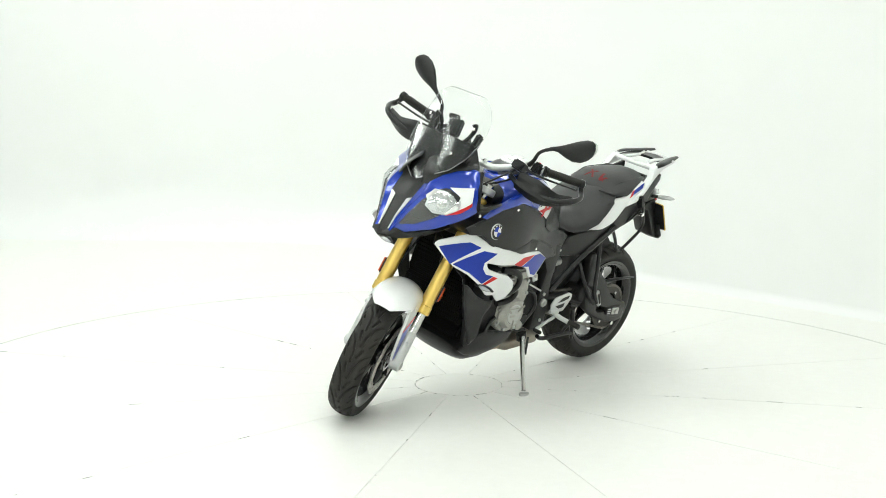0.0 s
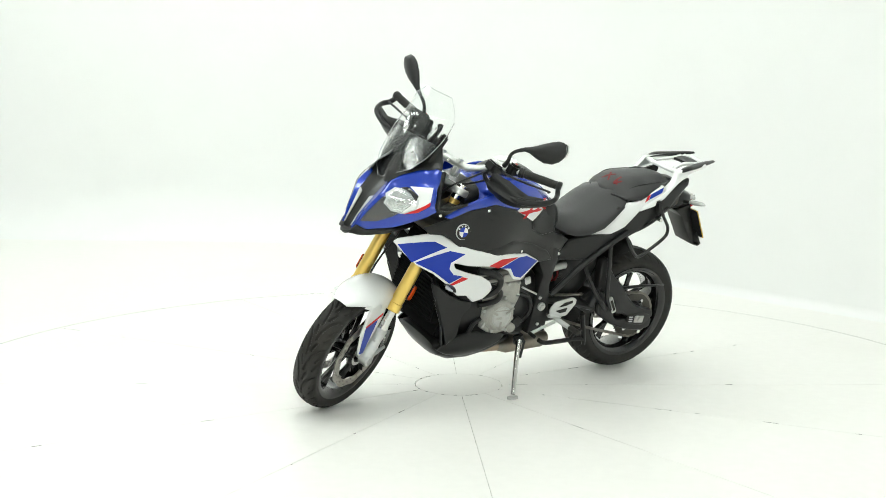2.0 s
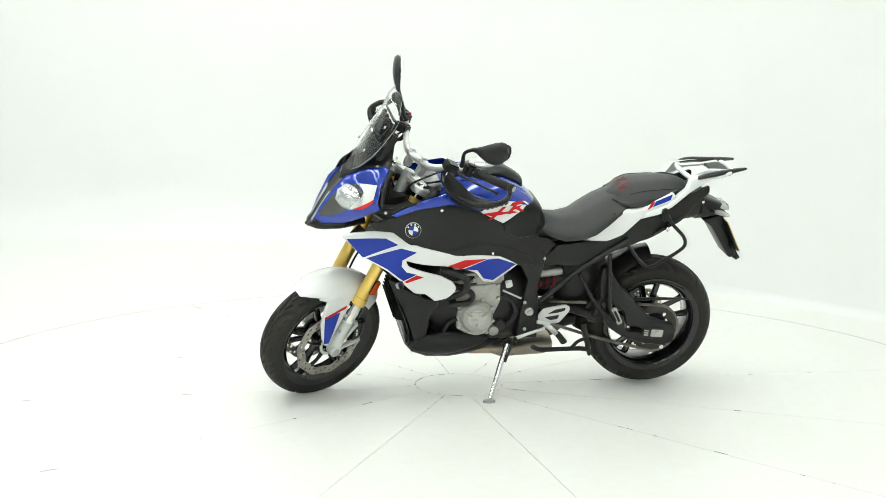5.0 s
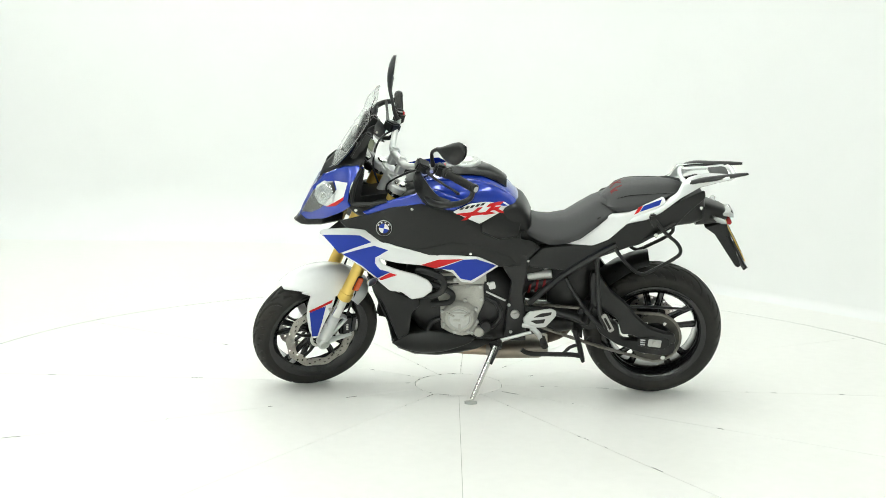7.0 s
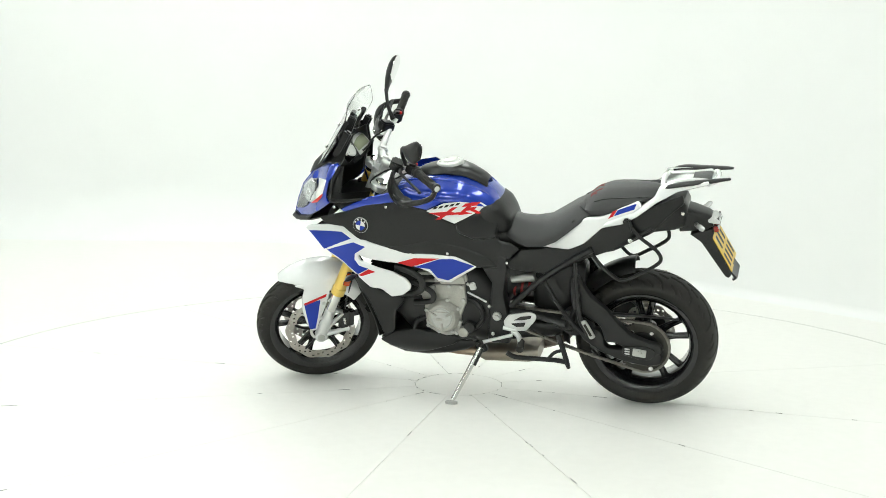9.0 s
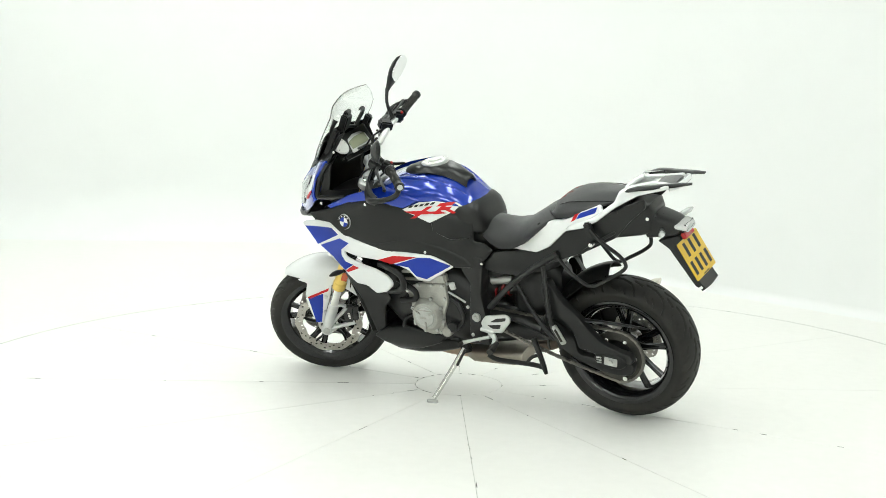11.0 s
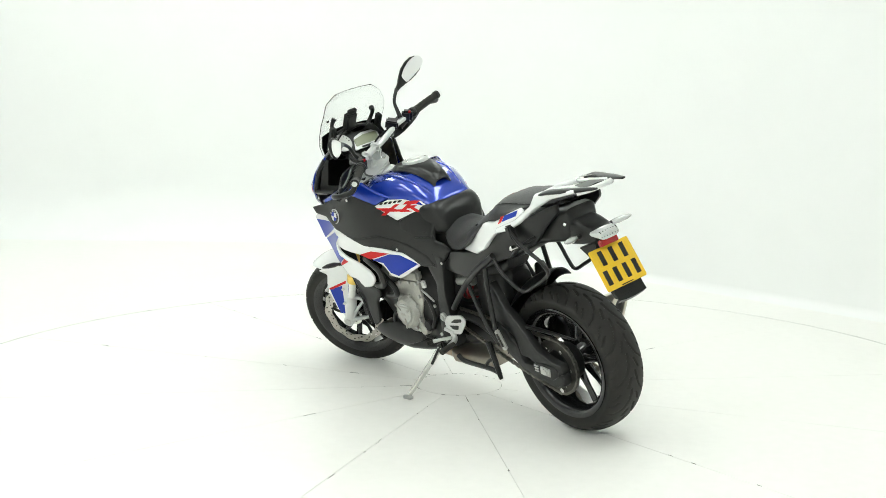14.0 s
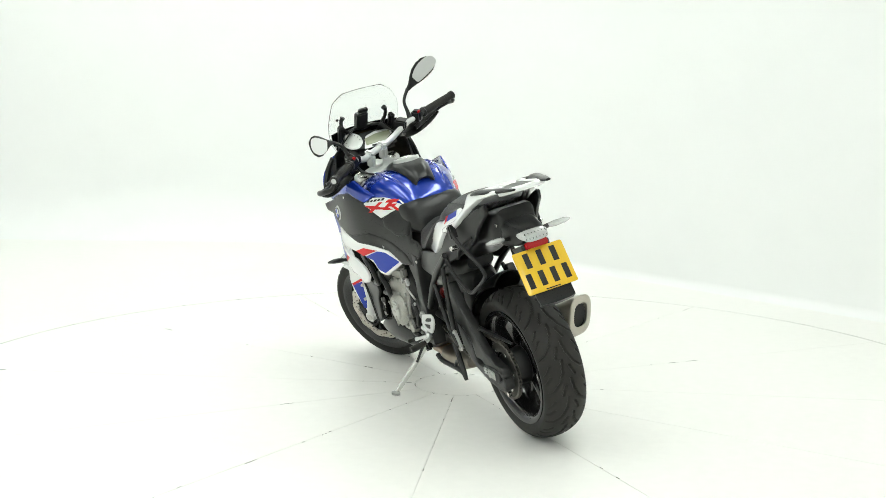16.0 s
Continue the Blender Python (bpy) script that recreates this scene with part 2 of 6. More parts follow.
def panel(bm, outline, yf, thick=0.004, step=0.018, soft=0.006, side=1, lift=0.0, corner=0.006, at=None):
    """A shell that follows y = yf(x, z) inside a closed outline in x and z, with soft edges. side -1 mirrors it to the right.
    at: a function that places (u, depth, v) otherwise."""
    line = rounded(outline, corner, 3) if corner else [Vector(p) for p in outline]
    dense = []
    for i, p in enumerate(line):
        q = line[(i + 1) % len(line)]
        k = max(1, int((q - p).length / step))
        dense += [p.lerp(q, j / k) for j in range(k)]
    area = sum(a.x * b.y - b.x * a.y for a, b in zip(dense, dense[1:] + dense[:1]))
    if area < 0:
        dense.reverse()
    n = len(dense)
    arr = np.array([(p.x, p.y) for p in dense])
    nxt = np.roll(arr, -1, 0)
    seg = nxt - arr
    sl = (seg ** 2).sum(1) + 1e-12

    def dist(x, z):
        t = np.clip(((x - arr[:, 0]) * seg[:, 0] + (z - arr[:, 1]) * seg[:, 1]) / sl, 0, 1)
        return float(np.sqrt(((arr + seg * t[:, None] - (x, z)) ** 2).sum(1).min()))

    def inside(x, z):
        c = (arr[:, 1] > z) != (nxt[:, 1] > z)
        xs = arr[:, 0] + (z - arr[:, 1]) / (nxt[:, 1] - arr[:, 1] + 1e-15) * seg[:, 0]
        return bool(np.count_nonzero(c & (x < xs)) % 2)
    extra = []
    if soft:
        for i in range(n):
            d = dense[(i + 1) % n] - dense[i - 1]
            if d.length < 1e-9:
                continue
            nrm = Vector((-d.y, d.x)).normalized()
            for q in (0.35, 1.0):
                p = dense[i] + nrm * soft * q
                if inside(p.x, p.y) and dist(p.x, p.y) > soft * q * 0.8:
                    extra.append(p)
    lo, hi = arr.min(0), arr.max(0)
    row = 0
    z = lo[1] + step / 2
    while z < hi[1]:
        x = lo[0] + (step / 2 if row % 2 else 0)
        while x < hi[0]:
            if inside(x, z) and dist(x, z) > max(soft * 1.4, step * 0.5):
                extra.append(Vector((x, z)))
            x += step
        z += step * 0.87
        row += 1
    vs, _, faces, *_ = geometry.delaunay_2d_cdt(dense + extra, [(i, (i + 1) % n) for i in range(n)], [], 1, 1e-6)
    at = at or (lambda u, y, v: Vector((u, y * side, v)))
    front, back = [], []
    for p in vs:
        y = yf(p.x, p.y) + lift
        if soft:
            d = dist(p.x, p.y)
            if d < soft:
                y -= soft * 0.7 * (1 - math.sqrt(max(0.0, 1 - (1 - d / soft) ** 2)))
        front.append(bm.verts.new(at(p.x, y, p.y)))
        back.append(bm.verts.new(at(p.x, y - thick, p.y)))
    count = {}
    for f in faces:
        bm.faces.new([front[i] for i in f])
        bm.faces.new([back[i] for i in reversed(f)])
        for i in range(len(f)):
            e = (f[i], f[(i + 1) % len(f)])
            count[tuple(sorted(e))] = None if tuple(sorted(e)) in count else e
    for e in count.values():
        if e:
            bm.faces.new((front[e[1]], front[e[0]], back[e[0]], back[e[1]]))
    return bm


def egg(x, zc, w, h, n=24, power=2.4, yc=0.0, top=None):
    """A rounded section across the bike at x: half width w, half height h."""
    out = []
    for j in range(n):
        a = 2 * math.pi * j / n
        c, s = math.cos(a), math.sin(a)
        out.append(Vector((x, yc + w * math.copysign(abs(c) ** (2 / power), c), zc + h * math.copysign(abs(s) ** (2 / power), s))))
    return out


# ---- the studio ----
def studio():
    plan = [(-7.0, 3.0), (-7.0, 5.25), (-0.9, 5.25), (1.15, 3.28), (6.2, -2.5)]
    line = rounded([Vector((*p, 0)) for p in plan], 1.0, 10)
    line = [Vector((*plan[0], 0))] + line[11:44] + [Vector((*plan[-1], 0))]
    bm = bmesh.new()
    r = 0.22
    prof = [(0.0, 4.3), (0.0, 2.2)] + [(r - r * math.cos(a), r - r * math.sin(a)) for a in [math.pi / 2 * i / 6 for i in range(7)]]
    inner = []
    c = Vector((-0.5, -2.0, 0))
    n = len(line)
    for i, p in enumerate(line):
        d = (line[min(i + 1, n - 1)] - line[max(i - 1, 0)]).normalized()
        nrm = Vector((d.y, -d.x, 0))
        rr = 0.06 if p.x > 0.4 and p.y > -4 else 0.45
        ring = [p + nrm * (q[0] * rr / r) + Vector((0, 0, q[1] if q[1] > r else q[1] * rr / r)) for q in prof]
        outer = [p - nrm * 0.15 + Vector((0, 0, -0.02)), p - nrm * 0.15 + Vector((0, 0, 4.3))]
        inner.append(ring + outer)
    loft(bm, inner, cap=True)
    tagged(part("wall_north", bm, M_WALL), "seamless white painted studio cyclorama wall", "wall", kind="structure")
    # unseen walls added to close the room and throw fill light back
    for name, c, size in (("wall_west", (-7.1, -3.0, 2.15), (0.2, 12.0, 4.3)), ("wall_east", (6.3, -5.85, 2.15), (0.2, 6.6, 4.3)), ("wall_south", (-0.4, -9.1, 2.15), (13.6, 0.2, 4.3))):
        bm = bmesh.new()
        box(bm, c, size, bevel=0)
        tagged(part(name, bm, M_GREY, smooth=False), "unseen grey wall added to close the room and bounce light", "wall", kind="structure")
    # floor round the turntable
    bm = bmesh.new()
    ring_a, ring_b = [], []
    k = 144
    for j in range(k):
        a = 2 * math.pi * j / k
        d = Vector((math.cos(a), math.sin(a), 0))
        ring_a.append([d * 2.543 + V(0, 0, -0.05), d * 2.543 + V(0, 0, -0.003), d * 2.546, d * 3.2, d * 13.0, d * 13.0 + V(0, 0, -0.05)])
    loft(bm, ring_a, cap=False, closed=True)
    tagged(part("floor", bm, M_FLOOR), "white painted studio floor round the turntable", "floor", kind="structure")
    # unseen ceiling added over the room, its tone set for fill light
    bm = bmesh.new()
    box(bm, (-0.5, -2.0, 4.36), (16, 17, 0.1), bevel=0)
    tagged(part("ceiling", bm, M_DARK), "unseen pale grey ceiling added to close the room and bounce light", "ceiling", kind="structure")


def turntable():
    base = new("turntable")
    tagged(base, "large round white-painted turntable flush with the floor, worn radial joints", "turntable")
    bm = bmesh.new()
    cyl(bm, (0, 0, -0.06), (0, 0, -0.004), 2.537, 144)
    part("bed", bm, M_JOINT, base, "grey dirt-filled joints under the panels")
    seams = [-163, -133, -102.5, -71.5, -40, -10, 17, 46, 77, 107, 137.5, 167]
    rng = random.Random(5)
    gap = 0.0011
    for i, a0 in enumerate(seams):
        a1 = seams[(i + 1) % 12] + (360 if i == 11 else 0)
        bm = bmesh.new()
        top = []
        k = 14
        r0, r1 = 0.2035, 2.533
        for rr, flip in ((r0, False), (r1, True)):
            row = []
            for j in range(k + 1):
                off = math.degrees(gap / rr)
                a = radians(a0 + off + (a1 - a0 - 2 * off) * j / k)
                row.append(V(math.cos(a) * rr, math.sin(a) * rr, 0))
            top += row[::-1] if flip else row
        low = [p + V(0, 0, -0.02) for p in top]
        loft(bm, [low, top])
        part("panel", bm, M_FLOOR, base, smooth=False)
    bm = bmesh.new()
    cyl(bm, (0, 0, -0.02), (0, 0, 0), 0.2005, 96)
    part("hub_plate", bm, M_FLOOR, base)
    # dark gap round the rim
    bm = bmesh.new()
    rim = []
    for j in range(144):
        d = V(math.cos(2 * math.pi * j / 144), math.sin(2 * math.pi * j / 144), 0)
        rim.append([d * 2.5345 + V(0, 0, -0.012), d * 2.5345 + V(0, 0, -0.0012), d * 2.5415 + V(0, 0, -0.0012), d * 2.5415 + V(0, 0, -0.012)])
    loft(bm, rim, cap=False, closed=True)
    part("rim_gap", bm, M_CHIP, base, "thin dirty gap round the turntable")
    # chips along the joints
    for i in range(100):
        a = radians(rng.choice(seams)) + rng.uniform(-0.003, 0.003)
        rr = rng.choice((0.205, rng.uniform(0.22, 0.7), rng.uniform(0.25, 2.5), rng.uniform(0.25, 2.5), 2.538))
        bm = bmesh.new()
        c = V(math.cos(a) * rr, math.sin(a) * rr, 0)
        d = V(math.cos(a), math.sin(a), 0)
        s = V(-d.y, d.x, 0)
        ln, wd = rng.choice((rng.uniform(0.004, 0.016), rng.uniform(0.004, 0.016), rng.uniform(0.012, 0.045))), rng.uniform(0.0007, 0.0026)
        if rr in (0.205, 2.538):
            d, s, a = s, d, rng.uniform(-math.pi, math.pi)
            c = V(math.cos(a) * rr, math.sin(a) * rr, 0)
            s = V(math.cos(a), math.sin(a), 0)
            d = V(-s.y, s.x, 0)
            ln = min(ln, 0.012)
        low = []
        for j in range(9):
            t = 2 * math.pi * j / 9
            q = rng.uniform(0.6, 1.2)
            low.append(c + d * math.cos(t) * ln * q + s * math.sin(t) * wd * q)
        loft(bm, [[p + V(0, 0, -0.001) for p in low], [p + V(0, 0, 0.0008) for p in low]])
        part("paint_chip", bm, M_CHIP, base, smooth=False)
    return base


def ceiling_lamp():
    lamp = new("ceiling_lamp")
    tagged(lamp, "long bright strip light under the studio ceiling", "ceiling lamp", "studio strip lights")
    bm = bmesh.new()
    box(bm, (0, 0, 0.05), (0.42, 2.5, 0.1), bevel=0.01)
    part("housing", bm, M_WALL, lamp)
    bm = bmesh.new()
    box(bm, (0, 0, -0.012), (0.36, 2.44, 0.016), bevel=0.004)
    part("diffuser", bm, M_STRIP, lamp, "glowing white diffuser")
    return lamp


def softbox():
    base = new("softbox")
    tagged(base, "white studio softbox on a black tripod stand by the wall", "studio light")
    bm = bmesh.new()
    box(bm, (0, 0, 1.95), (1.7, 0.016, 1.1), bevel=0.006)
    part("diffuser", bm, M_SOFTBOX, base, "glowing white diffuser")
    bm = bmesh.new()
    loft(bm, [[V(x * w, y, 1.95 + z * h) for x, z in ((-1, -1), (1, -1), (1, 1), (-1, 1))] for y, w, h in ((-0.012, 0.88, 0.58), (-0.35, 0.20, 0.20))])
    part("hood", bm, M_SATIN, base, "black fabric hood", smooth=False)
    bm = bmesh.new()
    cyl(bm, (0, -0.38, 0.42), (0, -0.38, 1.95), 0.016, 14, bevel=0.003)
    part("pole", bm, M_FRAME, base)
    for i in range(3):
        a = 2.0944 * i + 0.5
        bm = bmesh.new()
        cyl(bm, (0, -0.38, 0.62), (math.cos(a) * 0.45, -0.38 + math.sin(a) * 0.45, 0.010), 0.010, 10)
        part("leg", bm, M_FRAME, base)
    return base


# ---- the motorcycle: x forward, y to its left, z up, rear tyre on the ground at the origin ----
LEAN = 14.06
STEER_AT = Vector((1.67, 0, 0))
STEER_AXIS = Vector((-math.sin(radians(25.5)), 0, math.cos(radians(25.5))))
STEER = Matrix.Translation(STEER_AT) @ Matrix.Rotation(radians(28.0), 4, STEER_AXIS) @ Matrix.Translation(-STEER_AT)
FRONT = Vector((1.588, 0, 0.294))
REAR = Vector((0.050, -0.013, 0.3175))


GROOVES = [[(0.00, 0.07), (0.30, 0.12), (0.58, 0.26), (0.78, 0.50), (0.86, 0.80)], [(0.08, 0.48), (0.24, 0.62), (0.30, 0.74)],
           [(0.36, 0.52), (0.50, 0.66), (0.55, 0.80)], [(0.66, 0.10), (0.92, 0.22)]]


def tyre(bm, c, radius, width, rim, pitches, crown):
    """A tyre whose tread is cut by long hooked grooves and short slashes, alternating from side to side."""
    seg, cross = 1040, 76
    half = width / 2
    prof = []
    for j in range(cross + 1):
        a = (-1 + 2 * j / cross) * radians(112)
        y = half * math.sin(min(max(a, -math.pi / 2), math.pi / 2)) if abs(a) < math.pi / 2 else math.copysign(half, a) * (1 - 0.18 * ((abs(a) - math.pi / 2) / radians(22)) ** 1.3)
        r = radius - crown * (1 - math.cos(min(abs(a), math.pi / 2)))
        if abs(a) >= math.pi / 2:
            r = radius - crown - (radius - crown - rim) * ((abs(a) - math.pi / 2) / radians(22))
        prof.append((y, r))
    prof = np.array(prof)
    across = np.linspace(-1, 1, cross + 1) / 0.80
    around = np.arange(seg) / seg * pitches
    u, q = np.meshgrid(around, across, indexing="ij")
    u = (u + np.where(q < 0, 0.5, 0.0)) % 1.0
    q = np.abs(q)
    pitch, span = 2 * math.pi * radius / pitches, half * 1.25
    near = np.full(u.shape, 1.0)
    for line in GROOVES:
        for (u0, q0), (u1, q1) in zip(line, line[1:]):
            for wrap in (-1, 0, 1):
                px, py = (u + wrap - u0) * pitch, (q - q0) * span
                dx, dy = (u1 - u0) * pitch, (q1 - q0) * span
                t = np.clip((px * dx + py * dy) / (dx * dx + dy * dy), 0, 1)
                near = np.minimum(near, np.hypot(px - t * dx, py - t * dy))
    cut = 0.007 * np.clip((0.0044 - near) / 0.0016, 0, 1)
    vs = []
    for i in range(seg):
        th = 2 * math.pi * i / seg
        vs.append([bm.verts.new((c.x + math.cos(th) * (r - d), c.y + y, c.z + math.sin(th) * (r - d))) for (y, r), d in zip(prof, cut[i])])
    for i in range(seg):
        a, b = vs[i], vs[(i + 1) % seg]
        for j in range(cross):
            bm.faces.new((a[j], a[j + 1], b[j + 1], b[j]))
    return bm


def rim_mesh(bm, c, r, half):
    outer = [(-half, r), (-half, r + 0.012), (-half + 0.012, r + 0.012), (-half + 0.016, r - 0.006), (-half * 0.5, r - 0.022),
             (half * 0.5, r - 0.022), (half - 0.016, r - 0.006), (half - 0.012, r + 0.012), (half, r + 0.012), (half, r),
             (half - 0.006, r - 0.012), (half * 0.62, r - 0.030), (-half * 0.62, r - 0.030), (-half + 0.006, r - 0.012)]
    revolve(bm, outer, c, 96)
    return bm


def hub_and_spokes(wheel, c, r, half, hub_r, hub_half, spokes):
    bm = bmesh.new()
    revolve(bm, [(-hub_half, 0.012), (-hub_half, hub_r * 0.8), (-hub_half * 0.6, hub_r), (hub_half * 0.6, hub_r), (hub_half, hub_r * 0.8), (hub_half, 0.012)], c, 48)
    part("hub", bm, M_BLACK_GLOSS, wheel)
    for i in range(spokes):
        for fork in (-1, 1):
            a0 = 2 * math.pi * i / spokes + 0.3
            a1 = a0 + fork * 0.20
            p0 = c + Vector((math.cos(a0 + fork * 0.10) * hub_r * 0.9, fork * hub_half * 0.25, math.sin(a0 + fork * 0.10) * hub_r * 0.9))
            p1 = c + Vector((math.cos(a1) * (r - 0.020), fork * half * 0.12, math.sin(a1) * (r - 0.020)))
            mid = p0.lerp(p1, 0.5)
            bm = bmesh.new()
            tube(bm, [p0, mid, p1], [0.016, 0.011, 0.013], 10, 4, flat=1.25)
            part("spoke", bm, M_BLACK_GLOSS, wheel)


def disc_mesh(bm, c, r0, r1, y, holes=40, thick=0.005):
    """A brake disc with real drilled holes, as a ring of small cells."""
    seg, rad = holes * 4, 8
    skip = set()
    for i in range(holes):
        row = (1, 3, 5)[i % 3]
        for di in (0, 1):
            for dj in (0, 1):
                skip.add(((i * 4 + di) % seg, row + dj))
    pts = {}
    for i in range(seg):
        a = 2 * math.pi * i / seg
        for j in range(rad + 1):
            wave = 0.0035 * math.sin(a * 10) if j in (0, rad) else 0
            r = r0 + (r1 - r0) * j / rad + wave
            for k in (0, 1):
                pts[i, j, k] = bm.verts.new(c + Vector((math.cos(a) * r, y + (k - 0.5) * thick, math.sin(a) * r)))
    solid = lambda i, j: 0 <= j < rad and ((i % seg), j) not in skip
    for i in range(seg):
        n = (i + 1) % seg
        for j in range(rad):
            if not solid(i, j):
                continue
            for k in (0, 1):
                bm.faces.new((pts[i, j, k], pts[n, j, k], pts[n, j + 1, k], pts[i, j + 1, k]))
            for (ii, jj, e) in ((i, j - 1, ((i, j), (n, j))), (i, j + 1, ((i, j + 1), (n, j + 1))), (i - 1, j, ((i, j), (i, j + 1))), (i + 1, j, ((n, j), (n, j + 1)))):
                if not solid(ii, jj):
                    (a, b) = e
                    bm.faces.new((pts[a[0], a[1], 0], pts[b[0], b[1], 0], pts[b[0], b[1], 1], pts[a[0], a[1], 1]))
    return bm


def bolts(parent, centers, axis, r, h, mat=None, m=None, name="bolt"):
    axis = Vector(axis).normalized()
    for c in centers:
        bm = bmesh.new()
        cyl(bm, Vector(c), Vector(c) + axis * h, r, 10, bevel=r * 0.2)
        part(name, bm, mat or M_CHROME, parent, m=m)


def front_wheel(root):
    bm = bmesh.new()
    rim_mesh(bm, FRONT, 0.222, 0.052)
    wheel = part("front_wheel", bm, M_BLACK_GLOSS, root, "gloss black ten-spoke cast wheel", m=STEER)
    hub_and_spokes(wheel, FRONT, 0.222, 0.052, 0.042, 0.055, 5)
    bm = bmesh.new()
    tyre(bm, FRONT, 0.2925, 0.119, 0.226, 13, 0.034)
    part("tyre", bm, M_RUBBER, wheel, "worn black road tyre with curved grooves")
    for s in (1, -1):
        bm = bmesh.new()
        disc_mesh(bm, FRONT, 0.122, 0.160, s * 0.068)
        disc = part("brake_disc", bm, M_DISC, wheel, "drilled steel brake disc", angle=30)
        bm = bmesh.new()
        revolve(bm, [(s * 0.058, 0.034), (s * 0.058, 0.056), (s * 0.066, 0.056), (s * 0.066, 0.034)], FRONT, 40)
        for i in range(5):
            a = 2 * math.pi * i / 5 + 0.3
            r0, r1 = V(math.cos(a), 0, math.sin(a)), V(math.cos(a + 0.12), 0, math.sin(a + 0.12))
            tube(bm, [FRONT + r0 * 0.050 + V(0, s * 0.062, 0), FRONT + r0 * 0.088 + V(0, s * 0.063, 0), FRONT + r1 * 0.124 + V(0, s * 0.066, 0)], [0.015, 0.010, 0.013], 8, 3, flat=0.4)
        part("disc_carrier", bm, M_FRAME, disc)
        bm = bmesh.new()
        revolve(bm, [(s * 0.074, 0.036), (s * 0.074, 0.050), (s * 0.076, 0.050), (s * 0.076, 0.036)], FRONT, 48)
        part("sensor_ring", bm, M_CHROME, disc)


def rear_wheel(root):
    bm = bmesh.new()
    rim_mesh(bm, REAR, 0.222, 0.084)
    wheel = part("rear_wheel", bm, M_BLACK_GLOSS, root, "gloss black wide ten-spoke cast wheel")
    hub_and_spokes(wheel, REAR, 0.222, 0.084, 0.060, 0.075, 5)
    bm = bmesh.new()
    tyre(bm, REAR, 0.3105, 0.181, 0.226, 13, 0.047)
    part("tyre", bm, M_RUBBER, wheel, "wide worn black road tyre with curved grooves")
    bm = bmesh.new()
    disc_mesh(bm, REAR, 0.075, 0.112, -0.095, 32)
    part("brake_disc", bm, M_DISC, wheel, "drilled steel brake disc", angle=30)
    # sprocket with teeth
    bm = bmesh.new()
    teeth, ro, ri = 45, 0.118, 0.074
    rings = []
    for y in (0.109, 0.115):
        ring = []
        for i in range(teeth * 2):
            a = math.pi * i / teeth
            r = ro if i % 2 else ro - 0.008
            ring.append(REAR + V(math.cos(a) * r, y, math.sin(a) * r))
        rings.append(ring)
    inner = [[REAR + V(math.cos(math.pi * i / teeth) * ri, y, math.sin(math.pi * i / teeth) * ri) for i in range(teeth * 2)] for y in (0.115, 0.109)]
    loft(bm, rings + inner, cap=False, closed=True)
    part("sprocket", bm, M_SPROCKET, wheel, "dark steel rear sprocket", angle=25)
    bm = bmesh.new()
    cyl(bm, REAR + V(0, 0.03, 0), REAR + V(0, 0.109, 0), 0.078, 40, 0.066, bevel=0.004)
    part("sprocket_carrier", bm, M_FRAME, wheel)
    bolts(wheel, [REAR + V(math.cos(i * 1.0472) * 0.082, 0.113, math.sin(i * 1.0472) * 0.082) for i in range(6)], (0, 1, 0), 0.009, 0.010)


# ---- outlines of the panels, seen from the side (x, z), and the surfaces that they follow ----
FAIR_Y = surface([(1.515,.835,.199),(1.322,.863,.222),(1.214,.789,.276),(1.121,.549,.253),(.84,.731,.211),(.874,.621,.225),(.742,.69,.18),(1.27,.63,.262),(1.40,.72,.225),(1.05,.70,.262)])
BODY_Y = surface([(1.232,.882,.259),(1.113,.966,.25),(1.35,.951,.25),(.868,.748,.2),(.704,.944,.118),(.9,.9,.215),(.95,.95,.222),(.62,.87,.115),(.65,.80,.15),(.51,.78,.135),(.47,.73,.13),(.8,.88,.18),(.6,.70,.15),(1.0,.8,.25)])
COWL_BASE = surface([(1.615,.879,.059),(1.376,.985,.257),(1.386,1.072,.225),(1.328,1.131,.193),(1.35,.951,.25),(1.653,.83,.034),(1.5,.95,.17),(1.50,1.06,.14),(1.57,.99,.085),(1.5,.88,.165),(1.45,1.14,.09),(1.30,.94,.25)])


def COWL_Y(x, z):
    """The cowl narrows towards the foot of the windscreen."""
    return COWL_BASE(x, z) - min(0.045, 0.8 * max(0.0, z - 1.0)) * min(1.0, max(0.0, (x - 1.38) / 0.08))


TAIL_Y = surface([(.507,.764,.128),(.175,.929,.168),(.3,.83,.176),(0,1.0,.146),(-.1,1.04,.126),(-.2,1.08,.109),(.1,.9,.172)])
FAIRING = [(1.52, 0.832), (1.5, 0.845), (1.319, 0.865), (1.251, 0.828), (1.182, 0.804), (1.04, 0.769), (0.837, 0.734), (0.743, 0.684), (0.858, 0.617), (0.909, 0.627), (0.945, 0.672), (1.005, 0.699), (1.088, 0.717), (1.183, 0.73), (1.256, 0.745), (1.245, 0.72), (1.184, 0.698), (1.101, 0.672), (1.048, 0.64), (1.029, 0.611), (1.032, 0.589), (1.067, 0.559), (1.12, 0.548), (1.163, 0.586), (1.212, 0.591), (1.274, 0.648), (1.333, 0.692), (1.403, 0.726), (1.457, 0.77)]
FAIR_BLUE_FRONT = [(1.503, 0.823), (1.339, 0.832), (1.289, 0.811), (1.433, 0.744)]
FAIR_BLUE_MID = [(1.418, 0.742), (1.276, 0.798), (1.214, 0.788), (1.271, 0.748), (1.274, 0.721), (1.253, 0.695), (1.209, 0.686), (1.264, 0.654), (1.333, 0.703)]
